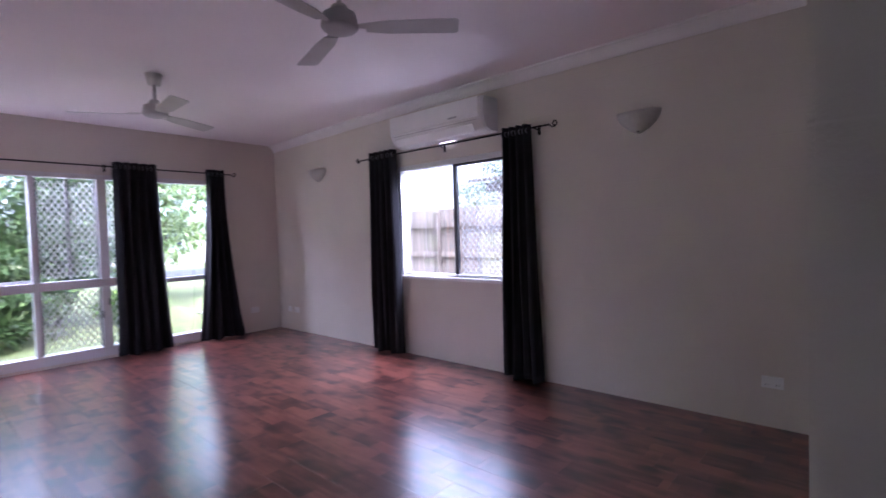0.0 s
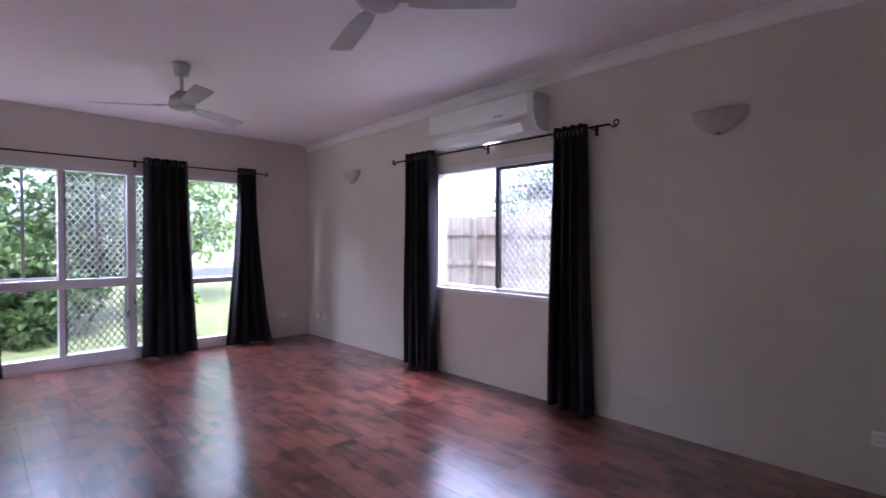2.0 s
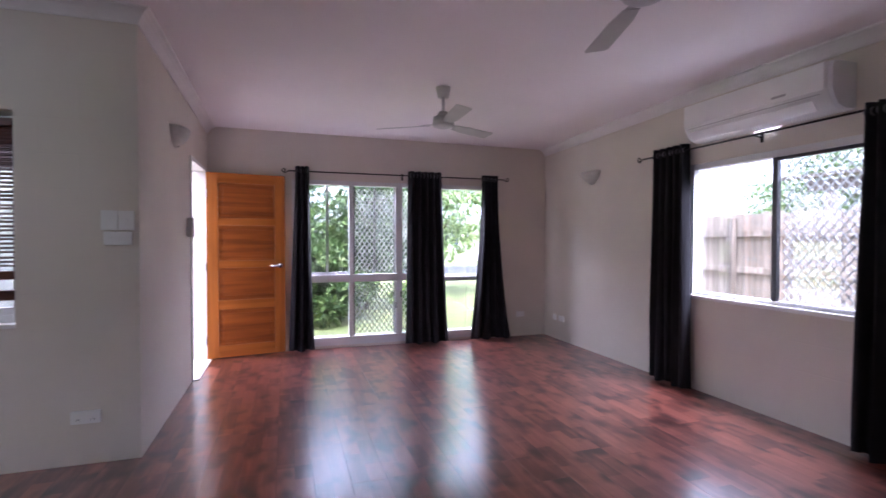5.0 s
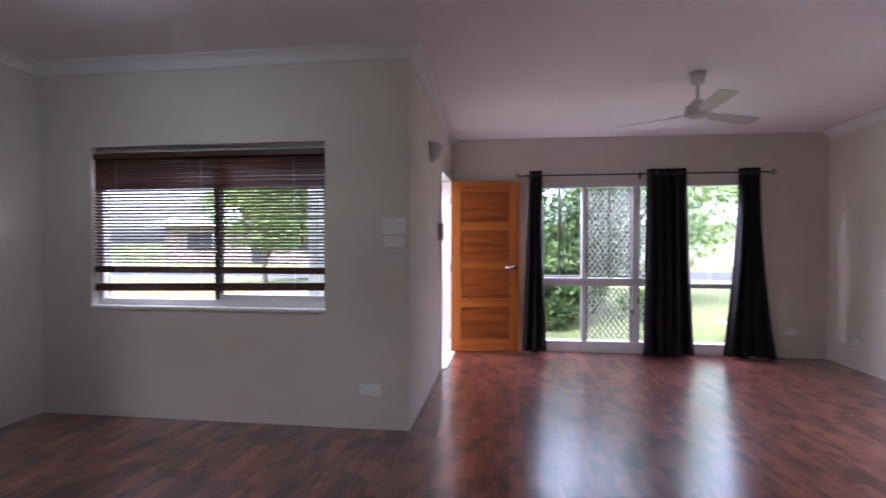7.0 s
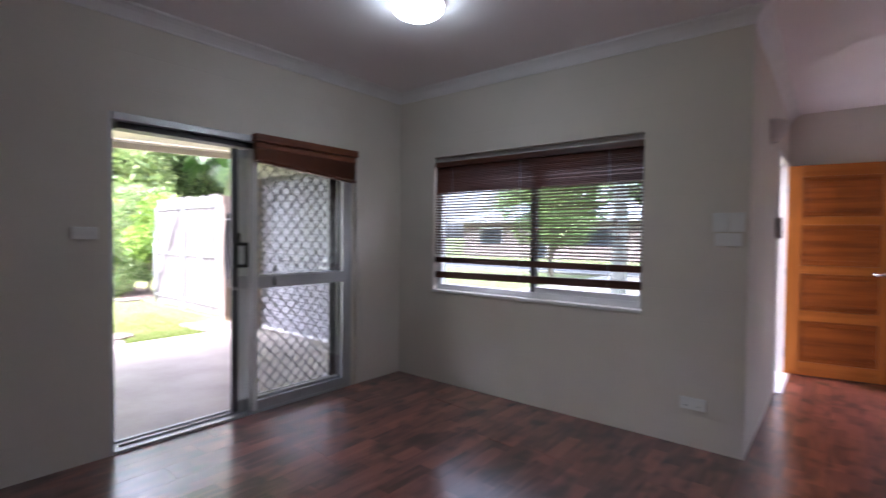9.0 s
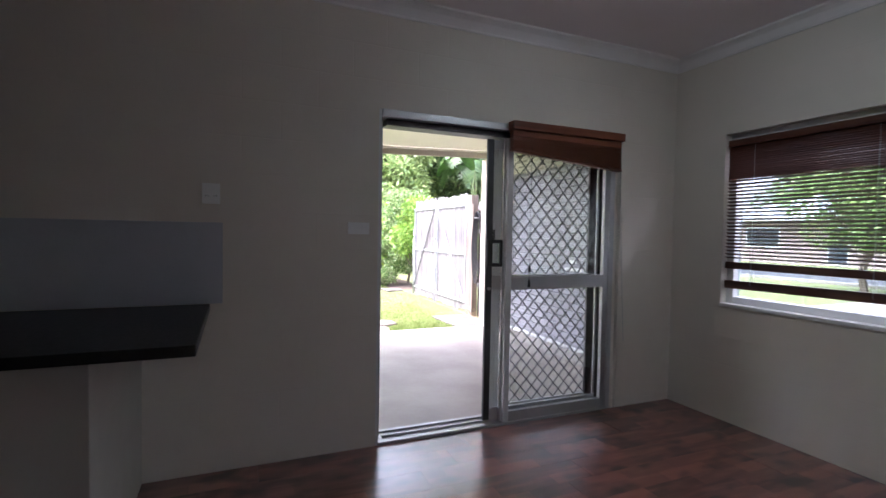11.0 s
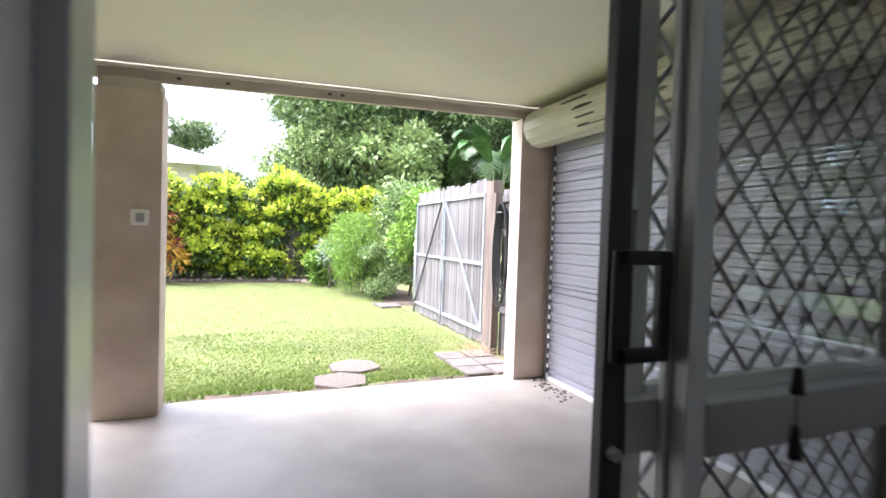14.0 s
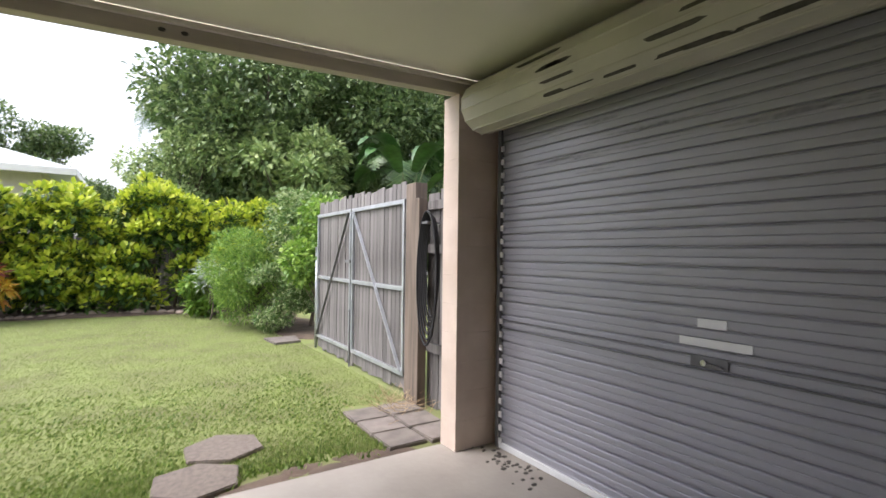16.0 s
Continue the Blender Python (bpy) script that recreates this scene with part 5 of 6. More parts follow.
for i, (x, y, h, w) in enumerate(((8.5, -48, 11.5, 7), (4.3, -50, 10.2, 6), (2.0, -56, 7.4, 5), (16, -46, 11, 9), (-2, -60, 7.0, 8))):
    plant("distant_tree", x, y, h, w, 9000, 0.34, TREE_LEAF, "distant dark tree against the sky", "tree", 60 + i, 0.35, 18, 0.2, group="distant trees")


def palm(x, y, height, fronds, length, seed, label):
    rnd = random.Random(seed)
    th = thing("palm_tree", label, "palm", pose(x, y, -0.12), "palms")
    stem = BM()
    limb(stem, (0, 0, 0), (0.1, 0.05, height), 0.10, 0.07, rnd, 6)
    part("trunk", stem, BARK, th)
    for i in range(fronds):
        a = 2 * math.pi * i / fronds + rnd.uniform(-0.25, 0.25)
        rise = rnd.uniform(0.15, 1.1)
        vs, fs = [], []
        pts = []
        for k in range(15):
            u = k / 14
            rr = length * u * (0.95 - 0.25 * u * u)
            pts.append(Vector((0.1 + math.cos(a) * rr, 0.05 + math.sin(a) * rr, height + length * (rise * u - 1.05 * u * u))))
        sid = Vector((-math.sin(a), math.cos(a), 0))
        for k in range(14):
            p, q = pts[k], pts[k + 1]
            t = (q - p)
            for j in range(3):
                b = p + t * (j / 3)
                for s in (-1, 1):
                    ll = length * 0.30 * math.sin(math.pi * min(0.97, (k + j / 3) / 14 * 0.85 + 0.12))
                    tip = b + sid * s * ll + t.normalized() * ll * 0.55 + Vector((0, 0, -0.22 * ll + rnd.uniform(-0.05, 0.05)))
                    w = t.normalized() * 0.028
                    o = len(vs)
                    vs += [b - w, b + w, tip]
                    fs.append((o, o + 1, o + 2))
            o = len(vs)
            z = Vector((0, 0, 0.012))
            vs += [p - z, p + z, q + z, q - z]
            fs += [(o, o + 1, o + 2), (o, o + 2, o + 3)]
        leaf_part("frond", np.array(vs), np.array(fs), PALM_LEAF, th)
    return th


palm(-8.4, -17.3, 4.0, 14, 2.0, 5, "dark green palm with arching fronds")
palm(-2.4, -24.0, 6.9, 11, 1.9, 9, "tall thin palm rising behind the trees")


def paddle_plant(x, y, height, count, seed, label):
    """A clump of tall stalks, each with one broad arching paddle leaf folded along its midrib."""
    rnd = random.Random(seed)
    th = thing("banana_plant", label, "plant", pose(x, y, -0.12))
    for i in range(count):
        a = 2 * math.pi * i / count + rnd.uniform(-0.4, 0.4)
        h = height * rnd.uniform(0.55, 0.8)
        lean, size = rnd.uniform(0.2, 0.5), height * rnd.uniform(0.34, 0.44)
        way = Vector((math.cos(a), math.sin(a), 0))
        side = Vector((-way.y, way.x, 0))
        stalk = BM()
        limb(stalk, way * 0.08, way * lean + Vector((0, 0, h)), 0.045, 0.02, rnd, 4)
        st = part("stalk", stalk, GREEN_STALK, th)
        bm = BM()
        rows = []
        for k in range(13):
            u = k / 12
            mid = way * (lean + size * (0.75 * u)) + Vector((0, 0, h + size * (0.95 * u - 0.85 * u * u)))
            w = size * 0.17 * math.sin(math.pi * min(1, 0.06 + u * 0.94)) ** 0.6
            rows.append([bm.verts.new(mid + side * (w * q) + Vector((0, 0, 0.10 * w * (abs(q) ** 1.5) * 3 - 0.02 * (k % 2)))) for q in (-1, -0.5, 0, 0.5, 1)])
        for r0, r1 in zip(rows, rows[1:]):
            for q in range(4):
                bm.faces.new((r0[q], r0[q + 1], r1[q + 1], r1[q]))
        part("leaf_blade", bm, BANANA, st, "", True)
    return th


GREEN_STALK = material("green_stalk", (0.09, 0.13, 0.04), 0.5, var=0.2, scale=6)
BANANA = material("broad_leaf_green", (0.045, 0.11, 0.03), 0.35, var=0.35, scale=5, stretch=(1, 1, 4))
paddle_plant(-7.9, -16.0, 5.3, 9, 6, "dark green broad-leaved plant behind the gate")

# rocks along the bed
bedbm = BM()
for i in range(9):
    ball(bedbm, (2.6 - 0.75 * i, -17.3 + 0.06 * i, -0.14), 0.9, 1, 1.05, 0.10, 16, 8)
for i in range(4):
    ball(bedbm, (-3.9, -16.4 + 1.35 * i, -0.14), 0.8, 0.7, 1.1, 0.09, 16, 8)
solid("garden_bed", bedbm, SOIL, "dark soil bed under the hedge", "garden bed", kind="structure")
rnd = random.Random(9)
rockmesh = []
for i in range(4):
    bm = BM()
    bmesh.ops.create_icosphere(bm, subdivisions=2, radius=0.10)
    for v in bm.verts:
        v.co *= 1 + 0.28 * noise.noise(v.co * 9 + Vector((i * 7, 0, 0)))
        v.co.z *= 0.7
    rockmesh.append(as_mesh("garden_rock", bm, ROCK, True))
for i in range(34):
    u = i / 33
    x = 2.4 - 5.4 * u
    y = -16.2 - 0.35 * math.sin(u * 3) + rnd.uniform(-0.06, 0.06) + (0.7 * (u - 0.75) * 4 if u > 0.75 else 0)
    r = tagged(new("garden_rock", rockmesh[i % 4]), "rounded brown rock edging the garden bed", "rock", "bed edging rocks")
    k = rnd.uniform(0.7, 1.35)
    r.matrix_basis = pose(x, y, -0.09, 0, 0, rnd.uniform(0, 360)) @ Matrix.Diagonal((k, k, k * 0.9, 1))


# ---- fences and gate ----
def paling_fence(name, m, length, h, mat, rails, label, seed, wdt=0.098, post_every=2.4, back=False):
    """Palings along x; rails and posts on the side towards -y (or +y with back)."""
    rnd = random.Random(seed)
    th = thing(name, label, "fence", m, "timber fences")
    base = []
    for k in range(4):
        bm = box(BM(), 0.001, -0.008, 0, wdt - 0.002, 0.008, h, 0.002)
        base.append(as_mesh("paling", bm, mat))
    x, i = 0.0, 0
    while x < length - 0.02:
        p = new("paling", base[i % 4])
        p.parent = th
        p.matrix_basis = pose(x, rnd.uniform(-0.003, 0.003), rnd.uniform(-0.02, 0.02), 0, rnd.uniform(-0.5, 0.5), 0)
        x += wdt
        i += 1
    s = 1 if back else -1
    for z in rails:
        part("rail", box(BM(), 0, s * 0.011, z - 0.04, length, s * 0.05, z + 0.04, 0.003), mat, th)
    n = max(1, round(length / post_every))
    for k in range(n + 1):
        part("post", box(BM(), k * length / n - 0.045, s * 0.052, -0.05, k * length / n + 0.045, s * 0.14, h - 0.06, 0.004), POST, th)
    return th


paling_fence("fence", pose(3.9, -18.3, -0.12, 0, 0, 180), 8.6, 1.75, PALING, (0.35, 1.0, 1.5), "weathered grey paling fence behind the hedge", 2, back=True)
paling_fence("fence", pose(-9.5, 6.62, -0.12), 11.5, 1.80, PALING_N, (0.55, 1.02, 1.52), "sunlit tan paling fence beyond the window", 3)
paling_fence("fence", pose(-3.60, -7.72, -0.12, 0, 0, 90), 0.95, 1.98, PALING, (0.55, 1.45, 1.85), "short weathered paling fence beside the pillar", 4, back=False, post_every=5)

GX = -3.58
gt = thing("timber_gate", "weathered grey paling double gate braced with galvanised steel", "gate", pose(GX, -10.85, -0.12, 0, 0, 90))
rnd = random.Random(17)
pm = as_mesh("paling", box(BM(), 0.001, -0.008, 0.03, 0.092, 0.008, 2.12, 0.002), PALING)
for i in range(29):
    p = new("paling", pm)
    p.parent = gt
    p.matrix_basis = pose(0.05 + 0.0945 * i, rnd.uniform(-0.003, 0.003), rnd.uniform(-0.03, 0.02), 0, rnd.uniform(-0.4, 0.4), 0)
# the house side of the gate looks towards -y of the gate, +x of the world
for a, b in ((0.06, 1.33), (1.37, 2.74)):
    for z in (0.20, 1.05, 1.93):
        part("rail", box(BM(), a, -0.040, z - 0.022, b, -0.010, z + 0.022, 0.003), STEEL, gt)
    part("upright", box(BM(), a, -0.042, 0.2, a + 0.035, -0.0105, 1.95, 0.003), STEEL, gt)
    part("upright", box(BM(), b - 0.035, -0.042, 0.2, b, -0.0105, 1.95, 0.003), STEEL, gt)
part("brace", bar(BM(), (1.42, -0.047, 1.91), (2.70, -0.047, 0.22), 0.035, 0.012, (0, 1, 0)), STEEL, gt)
part("brace", bar(BM(), (1.28, -0.047, 1.91), (0.10, -0.047, 0.22), 0.030, 0.012, (0, 1, 0)), RUSTY, gt)
part("drop_bolt", tube(BM(), (1.36, -0.05, 0.0), (1.36, -0.05, 0.7), 0.010), RUSTY, gt)
part("latch", box(BM(), 1.20, -0.06, 1.28, 1.36, -0.04, 1.32, 0.003), RUSTY, gt)
gp = thing("gate_post", "rough brown timber gate post", "post", pose(GX + 0.02, -7.90, -0.14))
part("shaft", box(BM(), -0.065, -0.095, 0, 0.065, 0.095, 2.10, 0.008), POST, gp)
ep = thing("gate_post", "thin galvanised steel gate post", "post", pose(GX, -10.92, -0.14))
part("shaft", tube(BM(), (0, 0, 0), (0, 0, 1.5), 0.022), STEEL, ep, "", True)
part("cap", ball(BM(), (0, 0, 1.5), 0.024, 1, 1, 0.5, 10, 6), STEEL, ep, "", True)

# hose hung beside the pillar
cu = bpy.data.curves.new("hose", "CURVE")
cu.dimensions, cu.bevel_depth, cu.bevel_resolution = "3D", 0.009, 2
for k in range(6):
    spl = cu.splines.new("NURBS")
    n = 12
    spl.points.add(n - 1)
    for i in range(n):
        a = 2 * math.pi * i / n
        spl.points[i].co = (0.012 * k, (0.11 + 0.012 * k) * math.sin(a), -0.45 + (0.46 + 0.03 * k) * math.cos(a) - 0.02 * k, 1)
    spl.use_cyclic_u = True
    spl.order_u = 3
cu.materials.append(HOSE)
hs = new("garden_hose", cu)
tagged(hs, "black garden hose coiled on a fence hook", "hose")
hs.matrix_basis = pose(-3.50, -7.50, 1.62)
hk = thing("hose_hook", "dark steel hook holding the hose", "hook", pose(-3.545, -7.50, 1.55))
part("hook_bar", box(BM(), -0.01, -0.05, 0, 0.13, 0.05, 0.02, 0.004), RUSTY, hk)

# stepping stones and pavers
def slab_poly(name, pts, z0, z1, mat, label, category, group):
    bm = BM()
    lo = [bm.verts.new((x, y, z0)) for x, y in pts]
    hi = [bm.verts.new((x, y, z1)) for x, y in pts]
    bm.faces.new(hi)
    bm.faces.new(lo[::-1])
    for i in range(len(pts)):
        bm.faces.new((lo[i], lo[(i + 1) % len(pts)], hi[(i + 1) % len(pts)], hi[i]))
    bmesh.ops.recalc_face_normals(bm, faces=bm.faces)
    bmesh.ops.bevel(bm, geom=[e for e in bm.edges if e.verts[0].co.z > z0 + 0.001 and e.verts[1].co.z > z0 + 0.001], offset=0.008, segments=2, affect="EDGES")
    return solid(name, bm, mat, label, category, group)


def hexa(cx, cy, r, turn, seed):
    rr = random.Random(seed)
    return [(cx + r * (1 + rr.uniform(-0.06, 0.06)) * math.cos(turn + i * math.pi / 3), cy + r * (1 + rr.uniform(-0.06, 0.06)) * math.sin(turn + i * math.pi / 3)) for i in range(6)]


slab_poly("stepping_stone", hexa(-1.60, -7.10, 0.27, 0.35, 1), -0.14, -0.095, STONE, "six-sided exposed-aggregate stepping stone sunk in the grass", "stepping stone", "stepping stones")
slab_poly("stepping_stone", hexa(-1.82, -7.56, 0.27, 0.55, 2), -0.14, -0.098, STONE, "six-sided exposed-aggregate stepping stone sunk in the grass", "stepping stone", "stepping stones")
k = 0
for ix in range(2):
    for iy in range(3):
        cx_, cy_ = -3.30 + 0.33 * ix, -7.70 + 0.32 * iy
        if ix == 1 and iy == 2:
            cy_ -= 0.02
        t = random.Random(k).uniform(-0.06, 0.06)
        pts = [(cx_ + a * math.cos(t) - b * math.sin(t), cy_ + a * math.sin(t) + b * math.cos(t)) for a, b in ((-0.155, -0.15), (0.155, -0.15), (0.155, 0.15), (-0.155, 0.15))]
        slab_poly("paver", pts, -0.14, -0.092 - 0.003 * (k % 2), PAVER, "square buff paver by the gate post", "paver", "gate pavers")
        k += 1
slab_poly("paver", [(-3.55, -11.9), (-3.05, -11.9), (-3.1, -11.35), (-3.5, -11.4)], -0.14, -0.09, PAVER, "pale paver at the end of the gate", "paver", "gate pavers")
bm = BM()
rnd = random.Random(71)
for i in range(90):
    a = Vector((-3.30 + rnd.gauss(0, 0.14), -7.72 + rnd.gauss(0, 0.16), -0.09))
    d = Vector((rnd.uniform(-1, 1), rnd.uniform(-1, 1), rnd.uniform(0.0, 0.8))).normalized() * rnd.uniform(0.08, 0.26)
    tube(bm, a, a + d, 0.0025, 0.0012, 5)
tagged(solid("dry_twigs", bm, timber("dry_straw", (0.25, 0.18, 0.10), (0.42, 0.32, 0.2), 0.9), "tuft of dry straw and twigs at the post's foot", "twigs"), kind="stuff")
rnd = random.Random(72)
bm = BM()
for i in range(46):
    x, y = rnd.gauss(-3.32, 0.07), rnd.gauss(-6.28, 0.16)
    s = rnd.uniform(0.006, 0.016)
    ball(bm, (x, y, -0.058), s, 1.4, 1, 0.5, 6, 4)
tagged(solid("leaf_litter", bm, SCUFF, "dark crumbs of leaf litter on the slab", "litter"), kind="stuff")

bm = BM()
rnd = random.Random(14)
for i in range(190):
    ball(bm, (-2.9 + 0.032 * i, rnd.uniform(-7.03, -6.80), -0.128), rnd.uniform(0.04, 0.11), 1.4, 0.8, 0.13, 8, 6)
tagged(solid("soil_edge", bm, SOIL, "bare crumbly soil along the slab's edge", "soil"), kind="stuff")

# wheelie bin beyond the pillar
wb = thing("wheelie_bin", "green wheelie bin with a yellow lid", "bin", pose(3.35, -14.4, -0.12, 0, 0, 170))
bm = BM()
g = box(bm, -0.29, -0.33, 0.06, 0.29, 0.33, 0.98)
for v in bm.verts:
    if v.co.z < 0.5:
        v.co.x *= 0.8
        v.co.y *= 0.8
bmesh.ops.bevel(bm, geom=list(bm.edges), offset=0.03, segments=2, affect="EDGES")
part("body", bm, BIN, wb)
part("lid", box(BM(), -0.31, -0.36, 0.985, 0.31, 0.36, 1.05, 0.02), BIN_LID, wb, "yellow hinged lid")
for s in (-1, 1):
    part("wheel", tube(BM(), (s * 0.22, 0.30, 0.10), (s * 0.28, 0.30, 0.10), 0.10, seg=20), BLACK, wb, "", True)
part("handle", tube(BM(), (-0.22, 0.37, 0.95), (0.22, 0.37, 0.95), 0.016), BIN, wb)


# ---- houses ----
def house(name, x0, y0, x1, y1, eaves, ridge, wall_mat, roof_mat, label, openings, over=0.6, along=1):
    """A house with a gable or hip roof; openings are (side, a0, z0, a1, z1) with side +x, -x, +y or -y."""
    th = thing(name, label, "house", pose(0, 0, -0.12), "neighbouring houses")
    part("wall", box(BM(), x0, y0, 0, x1, y1, eaves), wall_mat, th)
    bm = BM()
    a, b, c, d = x0 - over, y0 - over, x1 + over, y1 + over
    base = [bm.verts.new(p) for p in ((a, b, eaves), (c, b, eaves), (c, d, eaves), (a, d, eaves))]
    if along:
        q = (c - a) / 2
        t0, t1 = bm.verts.new(((a + c) / 2, b + q, ridge)), bm.verts.new(((a + c) / 2, d - q, ridge))
        fs = ((base[0], base[1], t0), (base[1], base[2], t1, t0), (base[2], base[3], t1), (base[3], base[0], t0, t1))
    else:
        q = (d - b) / 2
        t0, t1 = bm.verts.new((a + q, (b + d) / 2, ridge)), bm.verts.new((c - q, (b + d) / 2, ridge))
        fs = ((base[0], base[1], t1, t0), (base[1], base[2], t1), (base[2], base[3], t0, t1), (base[3], base[0], t0))
    for f in fs:
        bm.faces.new(f)
    bm.faces.new(base[::-1])
    bmesh.ops.recalc_face_normals(bm, faces=bm.faces)
    part("roof", bm, roof_mat, th)
    bm = BM()
    box(bm, a - 0.02, b - 0.02, eaves - 0.22, c + 0.02, b + 0.04, eaves - 0.004)
    box(bm, a - 0.02, d - 0.04, eaves - 0.22, c + 0.02, d + 0.02, eaves - 0.004)
    box(bm, a - 0.02, b + 0.05, eaves - 0.22, a + 0.04, d - 0.05, eaves - 0.004)
    box(bm, c - 0.04, b + 0.05, eaves - 0.22, c + 0.02, d - 0.05, eaves - 0.004)
    part("fascia", bm, WHITE, th)
    for side, p, z0, q, z1 in openings:
        w = new("window")
        w.parent = th
        w.empty_display_size = 0.1
        if side in ("+x", "-x"):
            X = x1 if side == "+x" else x0
            e = 0.03 if side == "+x" else -0.03
            part("frame", box(box(box(box(BM(), X, p, z0, X + e, p + 0.06, z1), X, q - 0.06, z0, X + e, q, z1), X, p + 0.06, z0, X + e, q - 0.06, z0 + 0.06), X, p + 0.06, z1 - 0.06, X + e, q - 0.06, z1), WHITE, w)
            part("pane", box(BM(), X + e * 0.2, p + 0.06, z0 + 0.06, X + e * 0.5, q - 0.06, z1 - 0.06), DARK_PANE, w)
        else:
            Y = y1 if side == "+y" else y0
            e = 0.03 if side == "+y" else -0.03
            part("frame", box(box(box(box(BM(), p, Y, z0, p + 0.06, Y + e, z1), q - 0.06, Y, z0, q, Y + e, z1), p + 0.06, Y, z0, q - 0.06, Y + e, z0 + 0.06), p + 0.06, Y, z1 - 0.06, q - 0.06, Y + e, z1), WHITE, w)
            part("pane", box(BM(), p + 0.06, Y + e * 0.2, z0 + 0.06, q - 0.06, Y + e * 0.5, z1 - 0.06), DARK_PANE, w)
    return th


DARK_PANE = material("dim_window_glass", (0.05, 0.06, 0.07), 0.06, var=0.1)
house("house", 1.35, -34, 14, -25, 4.1, 6.1, NB_WALL, ROOF_PALE, "low neighbouring house with a pale steel roof", (("+y", 3, 0.9, 5, 2.1), ("+y", 8, 0.9, 10, 2.1)), 1.0, 0)
house("house", -37, -22, -29, -8, 2.7, 4.3, NB_BRICK, ROOF_PALE, "red brick house across the street", (("+x", -20.5, 0.9, -18.5, 2.1), ("+x", -16, 0.05, -15, 2.1), ("+x", -13.5, 0.9, -10.5, 2.1)), 0.8, 1)
house("house", -38, 7.5, -30, 22, 2.7, 4.4, NB_WALL, ROOF_PALE, "pale rendered house across the street", (("+x", 9, 0.9, 11.5, 2.1), ("+x", 14, 0.9, 17, 2.1)), 0.8, 1)
house("house", -3.6, 12.5, 6.0, 19.0, 2.4, 3.6, NB_WALL, ROOF_PALE, "neighbouring house beyond the side fence", (("-y", -2.0, 0.9, -0.5, 2.1),), 0.7, 0)
pg = thing("pergola", "brown timber pergola of the neighbouring house", "pergola", pose(-4.3, 7.6, -0.12))
for x in (0.0, 3.2):
    part("post", box(BM(), x - 0.05, -0.05, 0, x + 0.05, 0.05, 2.12, 0.004), POST, pg)
part("beam", box(BM(), -0.3, -0.04, 2.12, 4.0, 0.04, 2.27, 0.004), POST, pg)
part("beam", box(BM(), -0.3, 2.12, 2.36, 4.0, 2.20, 2.52, 0.004), POST, pg)
for i in range(9):
    b = part("batten", box(BM(), -0.4, -0.03, 0, 4.0, 0.03, 0.05, 0.003), POST, pg)
    b.location = (0, -0.4 + 0.32 * i, 2.27 + 0.03 * i)

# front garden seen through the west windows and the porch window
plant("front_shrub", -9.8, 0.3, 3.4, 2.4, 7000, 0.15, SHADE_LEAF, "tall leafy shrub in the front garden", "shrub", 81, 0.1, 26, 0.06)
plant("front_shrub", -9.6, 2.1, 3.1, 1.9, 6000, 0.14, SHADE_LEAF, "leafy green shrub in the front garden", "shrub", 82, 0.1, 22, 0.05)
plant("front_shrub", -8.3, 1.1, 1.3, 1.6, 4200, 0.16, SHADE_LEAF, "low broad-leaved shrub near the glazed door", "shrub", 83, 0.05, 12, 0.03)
plant("front_shrub", -8.8, 3.0, 0.5, 1.2, 1600, 0.11, GREEN_LEAF, "low green shrub in the front garden", "shrub", 87, 0.05, 9, 0.02)
plant("front_tree", -12.0, 4.2, 4.4, 3.2, 9000, 0.16, PALE_LEAF, "slim tree with scattered pale leaves", "tree", 84, 0.25, 18, 0.06)
plant("front_tree", -13.0, -1.0, 5.5, 4.2, 16000, 0.2, TREE_LEAF, "dark leafy front garden tree", "tree", 85, 0.2, 26, 0.12)
plant("front_tree", -15.0, -7.6, 4.6, 3.2, 12000, 0.2, PALE_LEAF, "leafy street tree beyond the porch", "tree", 86, 0.25, 20, 0.1)
for i, (x, y, h, w) in enumerate(((-44, -26, 9, 9), (-46, -14, 10, 10), (-45, -2, 9, 10), (-46, 9, 9, 10), (-45, 22, 8, 11), (-18, 44, 8.2, 10), (-11, 46, 8.6, 11), (-4, 48, 7.8, 10), (-26, 40, 8.4, 11))):
    plant("distant_tree", x, y, h, w, 7000, 0.42, TREE_LEAF, "distant leafy green tree", "tree", 90 + i, 0.12, 20, 0.2, group="distant trees")

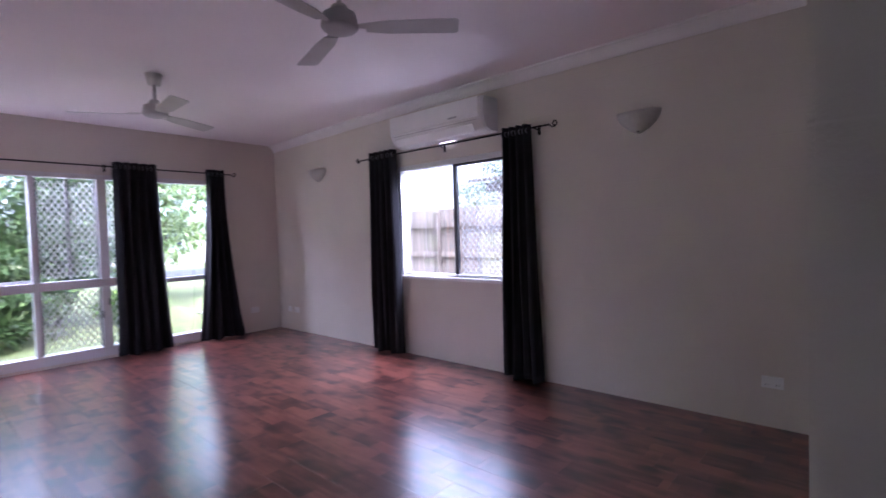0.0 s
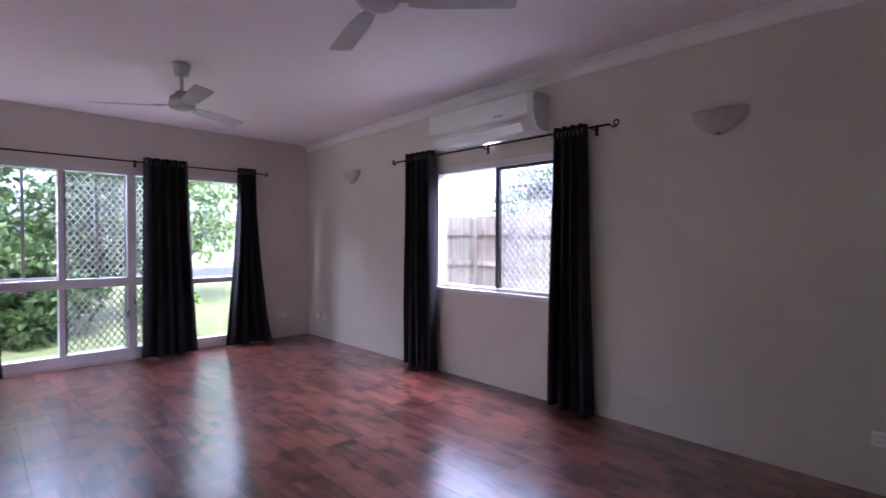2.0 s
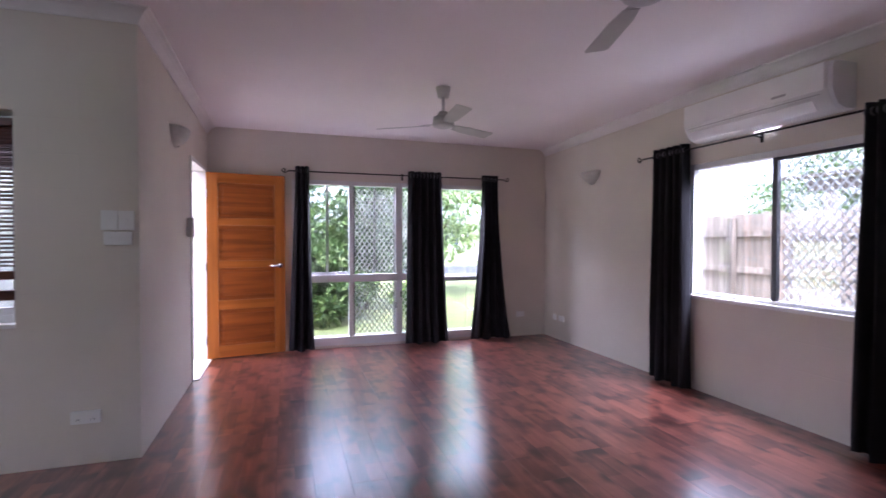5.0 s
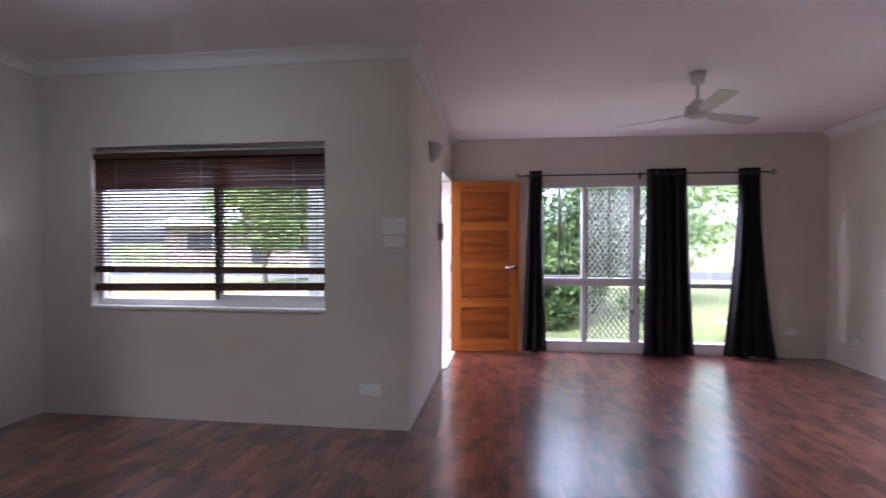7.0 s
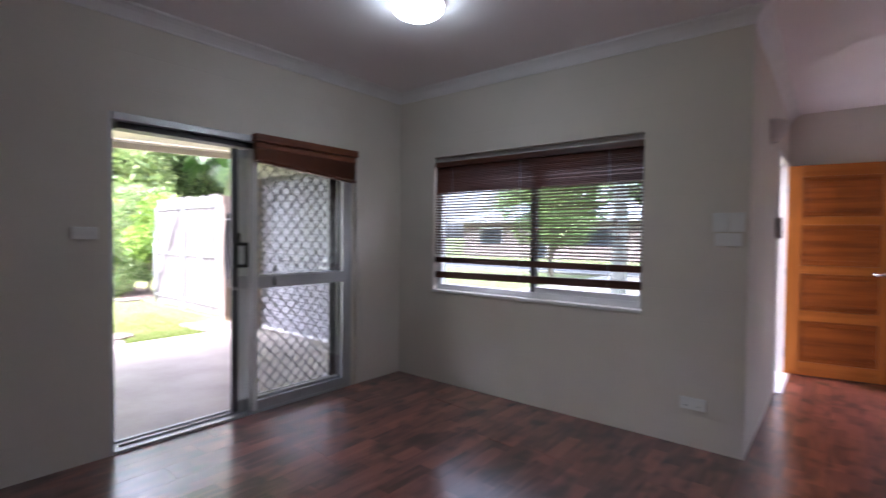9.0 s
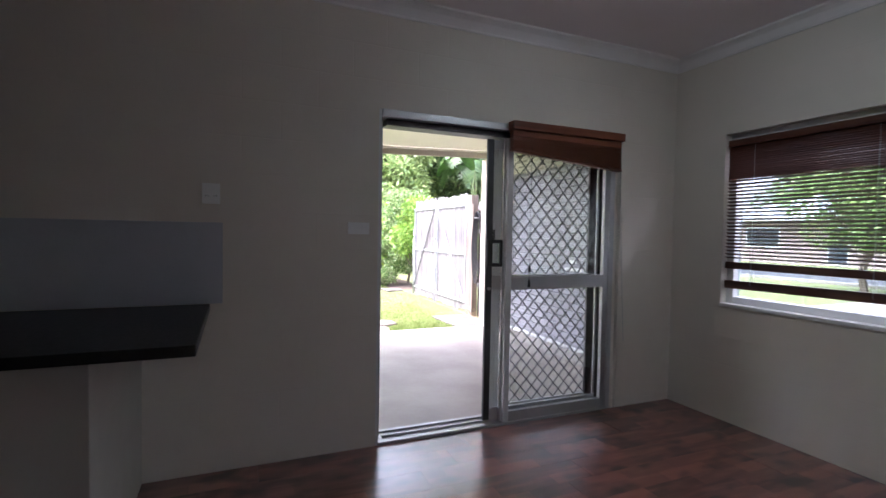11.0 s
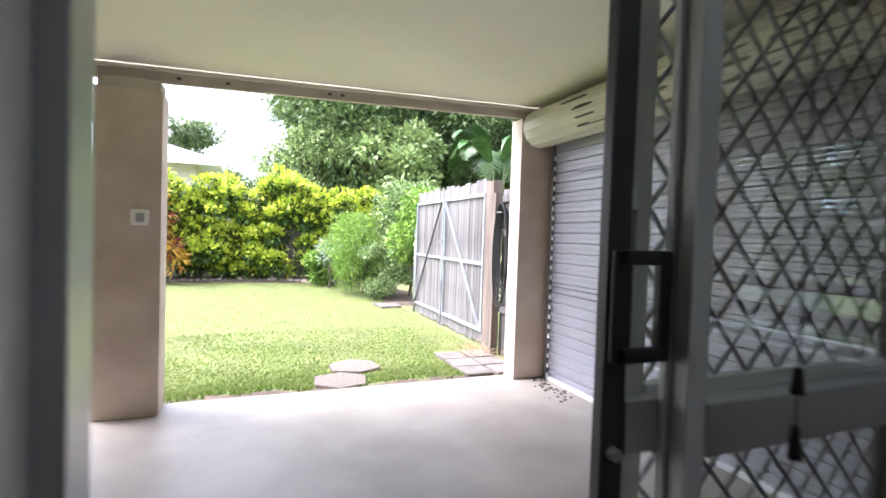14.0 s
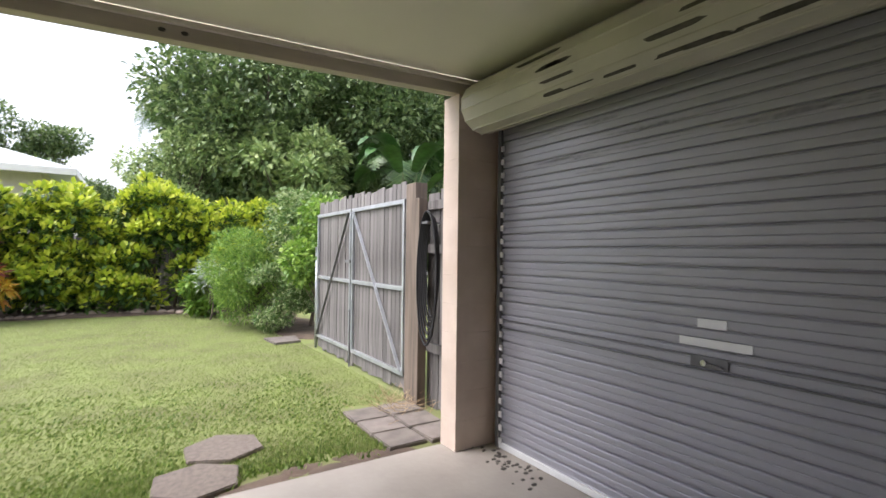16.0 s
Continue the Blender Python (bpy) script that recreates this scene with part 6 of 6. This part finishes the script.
# ---- lawn blades ----
def lawn(x0, y0, x1, y1, n, seed, tall, mat, wide, near, label, patch=0.0):
    rs = np.random.RandomState(seed)
    x, y = rs.uniform(x0, x1, n), y1 - (y1 - y0) * rs.uniform(0, 1, n) ** near
    keep = ~((np.hypot(x + 1.60, y + 7.10) < 0.25) | (np.hypot(x + 1.82, y + 7.56) < 0.25) | ((x < -2.85) & (y > -8.0)))
    keep &= y < y1 - 0.10 + 0.07 * np.sin(4.3 * x) * np.sin(9.1 * x + 1) + rs.normal(0, 0.03, n)
    keep &= rs.uniform(0, 1, n) < patch * (0.5 + 0.5 * np.sin(3.1 * x + 1.7 * np.sin(2.3 * y)) * np.sin(2.7 * y + 1.3 * np.sin(1.9 * x))) + 1 - patch
    x, y = x[keep], y[keep]
    n = len(x)
    h = tall * rs.uniform(0.5, 1.3, n) * (1 + 0.9 * np.exp(-((y - y1) / 0.35) ** 2))
    a = rs.uniform(0, 2 * np.pi, n)
    w = wide * (1 + rs.rand(n))
    bend = h * rs.uniform(0.2, 1.0, n)
    b = rs.uniform(0, 2 * np.pi, n)
    base = np.stack([x, y, np.full(n, -0.127)], 1)
    s = np.stack([np.cos(a) * w, np.sin(a) * w, np.zeros(n)], 1)
    tip = base + np.stack([np.cos(b) * bend, np.sin(b) * bend, h], 1)
    v = np.stack([base - s, base + s, tip], 1).reshape(-1, 3)
    th = leaf_part("lawn_grass", v, np.arange(n * 3).reshape(n, 3), mat, None)
    return tagged(th, label, "grass", kind="stuff")


lawn(-3.5, -16.6, 3.2, -6.98, 330000, 3, 0.016, GRASS, 0.0022, 1.9, "short mown yellow-green grass")
lawn(-3.0, -9.6, 2.6, -6.90, 42000, 4, 0.019, TUFT, 0.0085, 2.8, "coarse leafy grass tufts along the slab's edge", 0.85)

# ---- floor boards ----
cache = {}
rnd = random.Random(101)
BW, BLN = 0.194, 1.2
def boards(x0, x1, y0, y1):
    y = y0
    while y < y1 - 0.01:
        w = min(BW, y1 - y)
        x = x0 - rnd.uniform(0, BLN)
        while x < x1:
            a, b = max(x, x0), min(x + BLN, x1)
            if b - a > 0.02:
                key = (round(b - a, 2), round(w, 3))
                if key not in cache:
                    bm = box(BM(), 0.0004, 0.0004, -0.012, key[0] - 0.0004, w - 0.0004, 0.0)
                    cache[key] = as_mesh("board", bm, LAMINATE)
                p = new("board", cache[key])
                p.parent = FLOOR
                p.location = (a, y, 0)
            x += BLN
        y += w


boards(WEST, 0.7, HALL, NORTH)
boards(PORCH, 0.7, SOUTH, HALL)
boards(0.7, 3.45, SOUTH, 1.55)
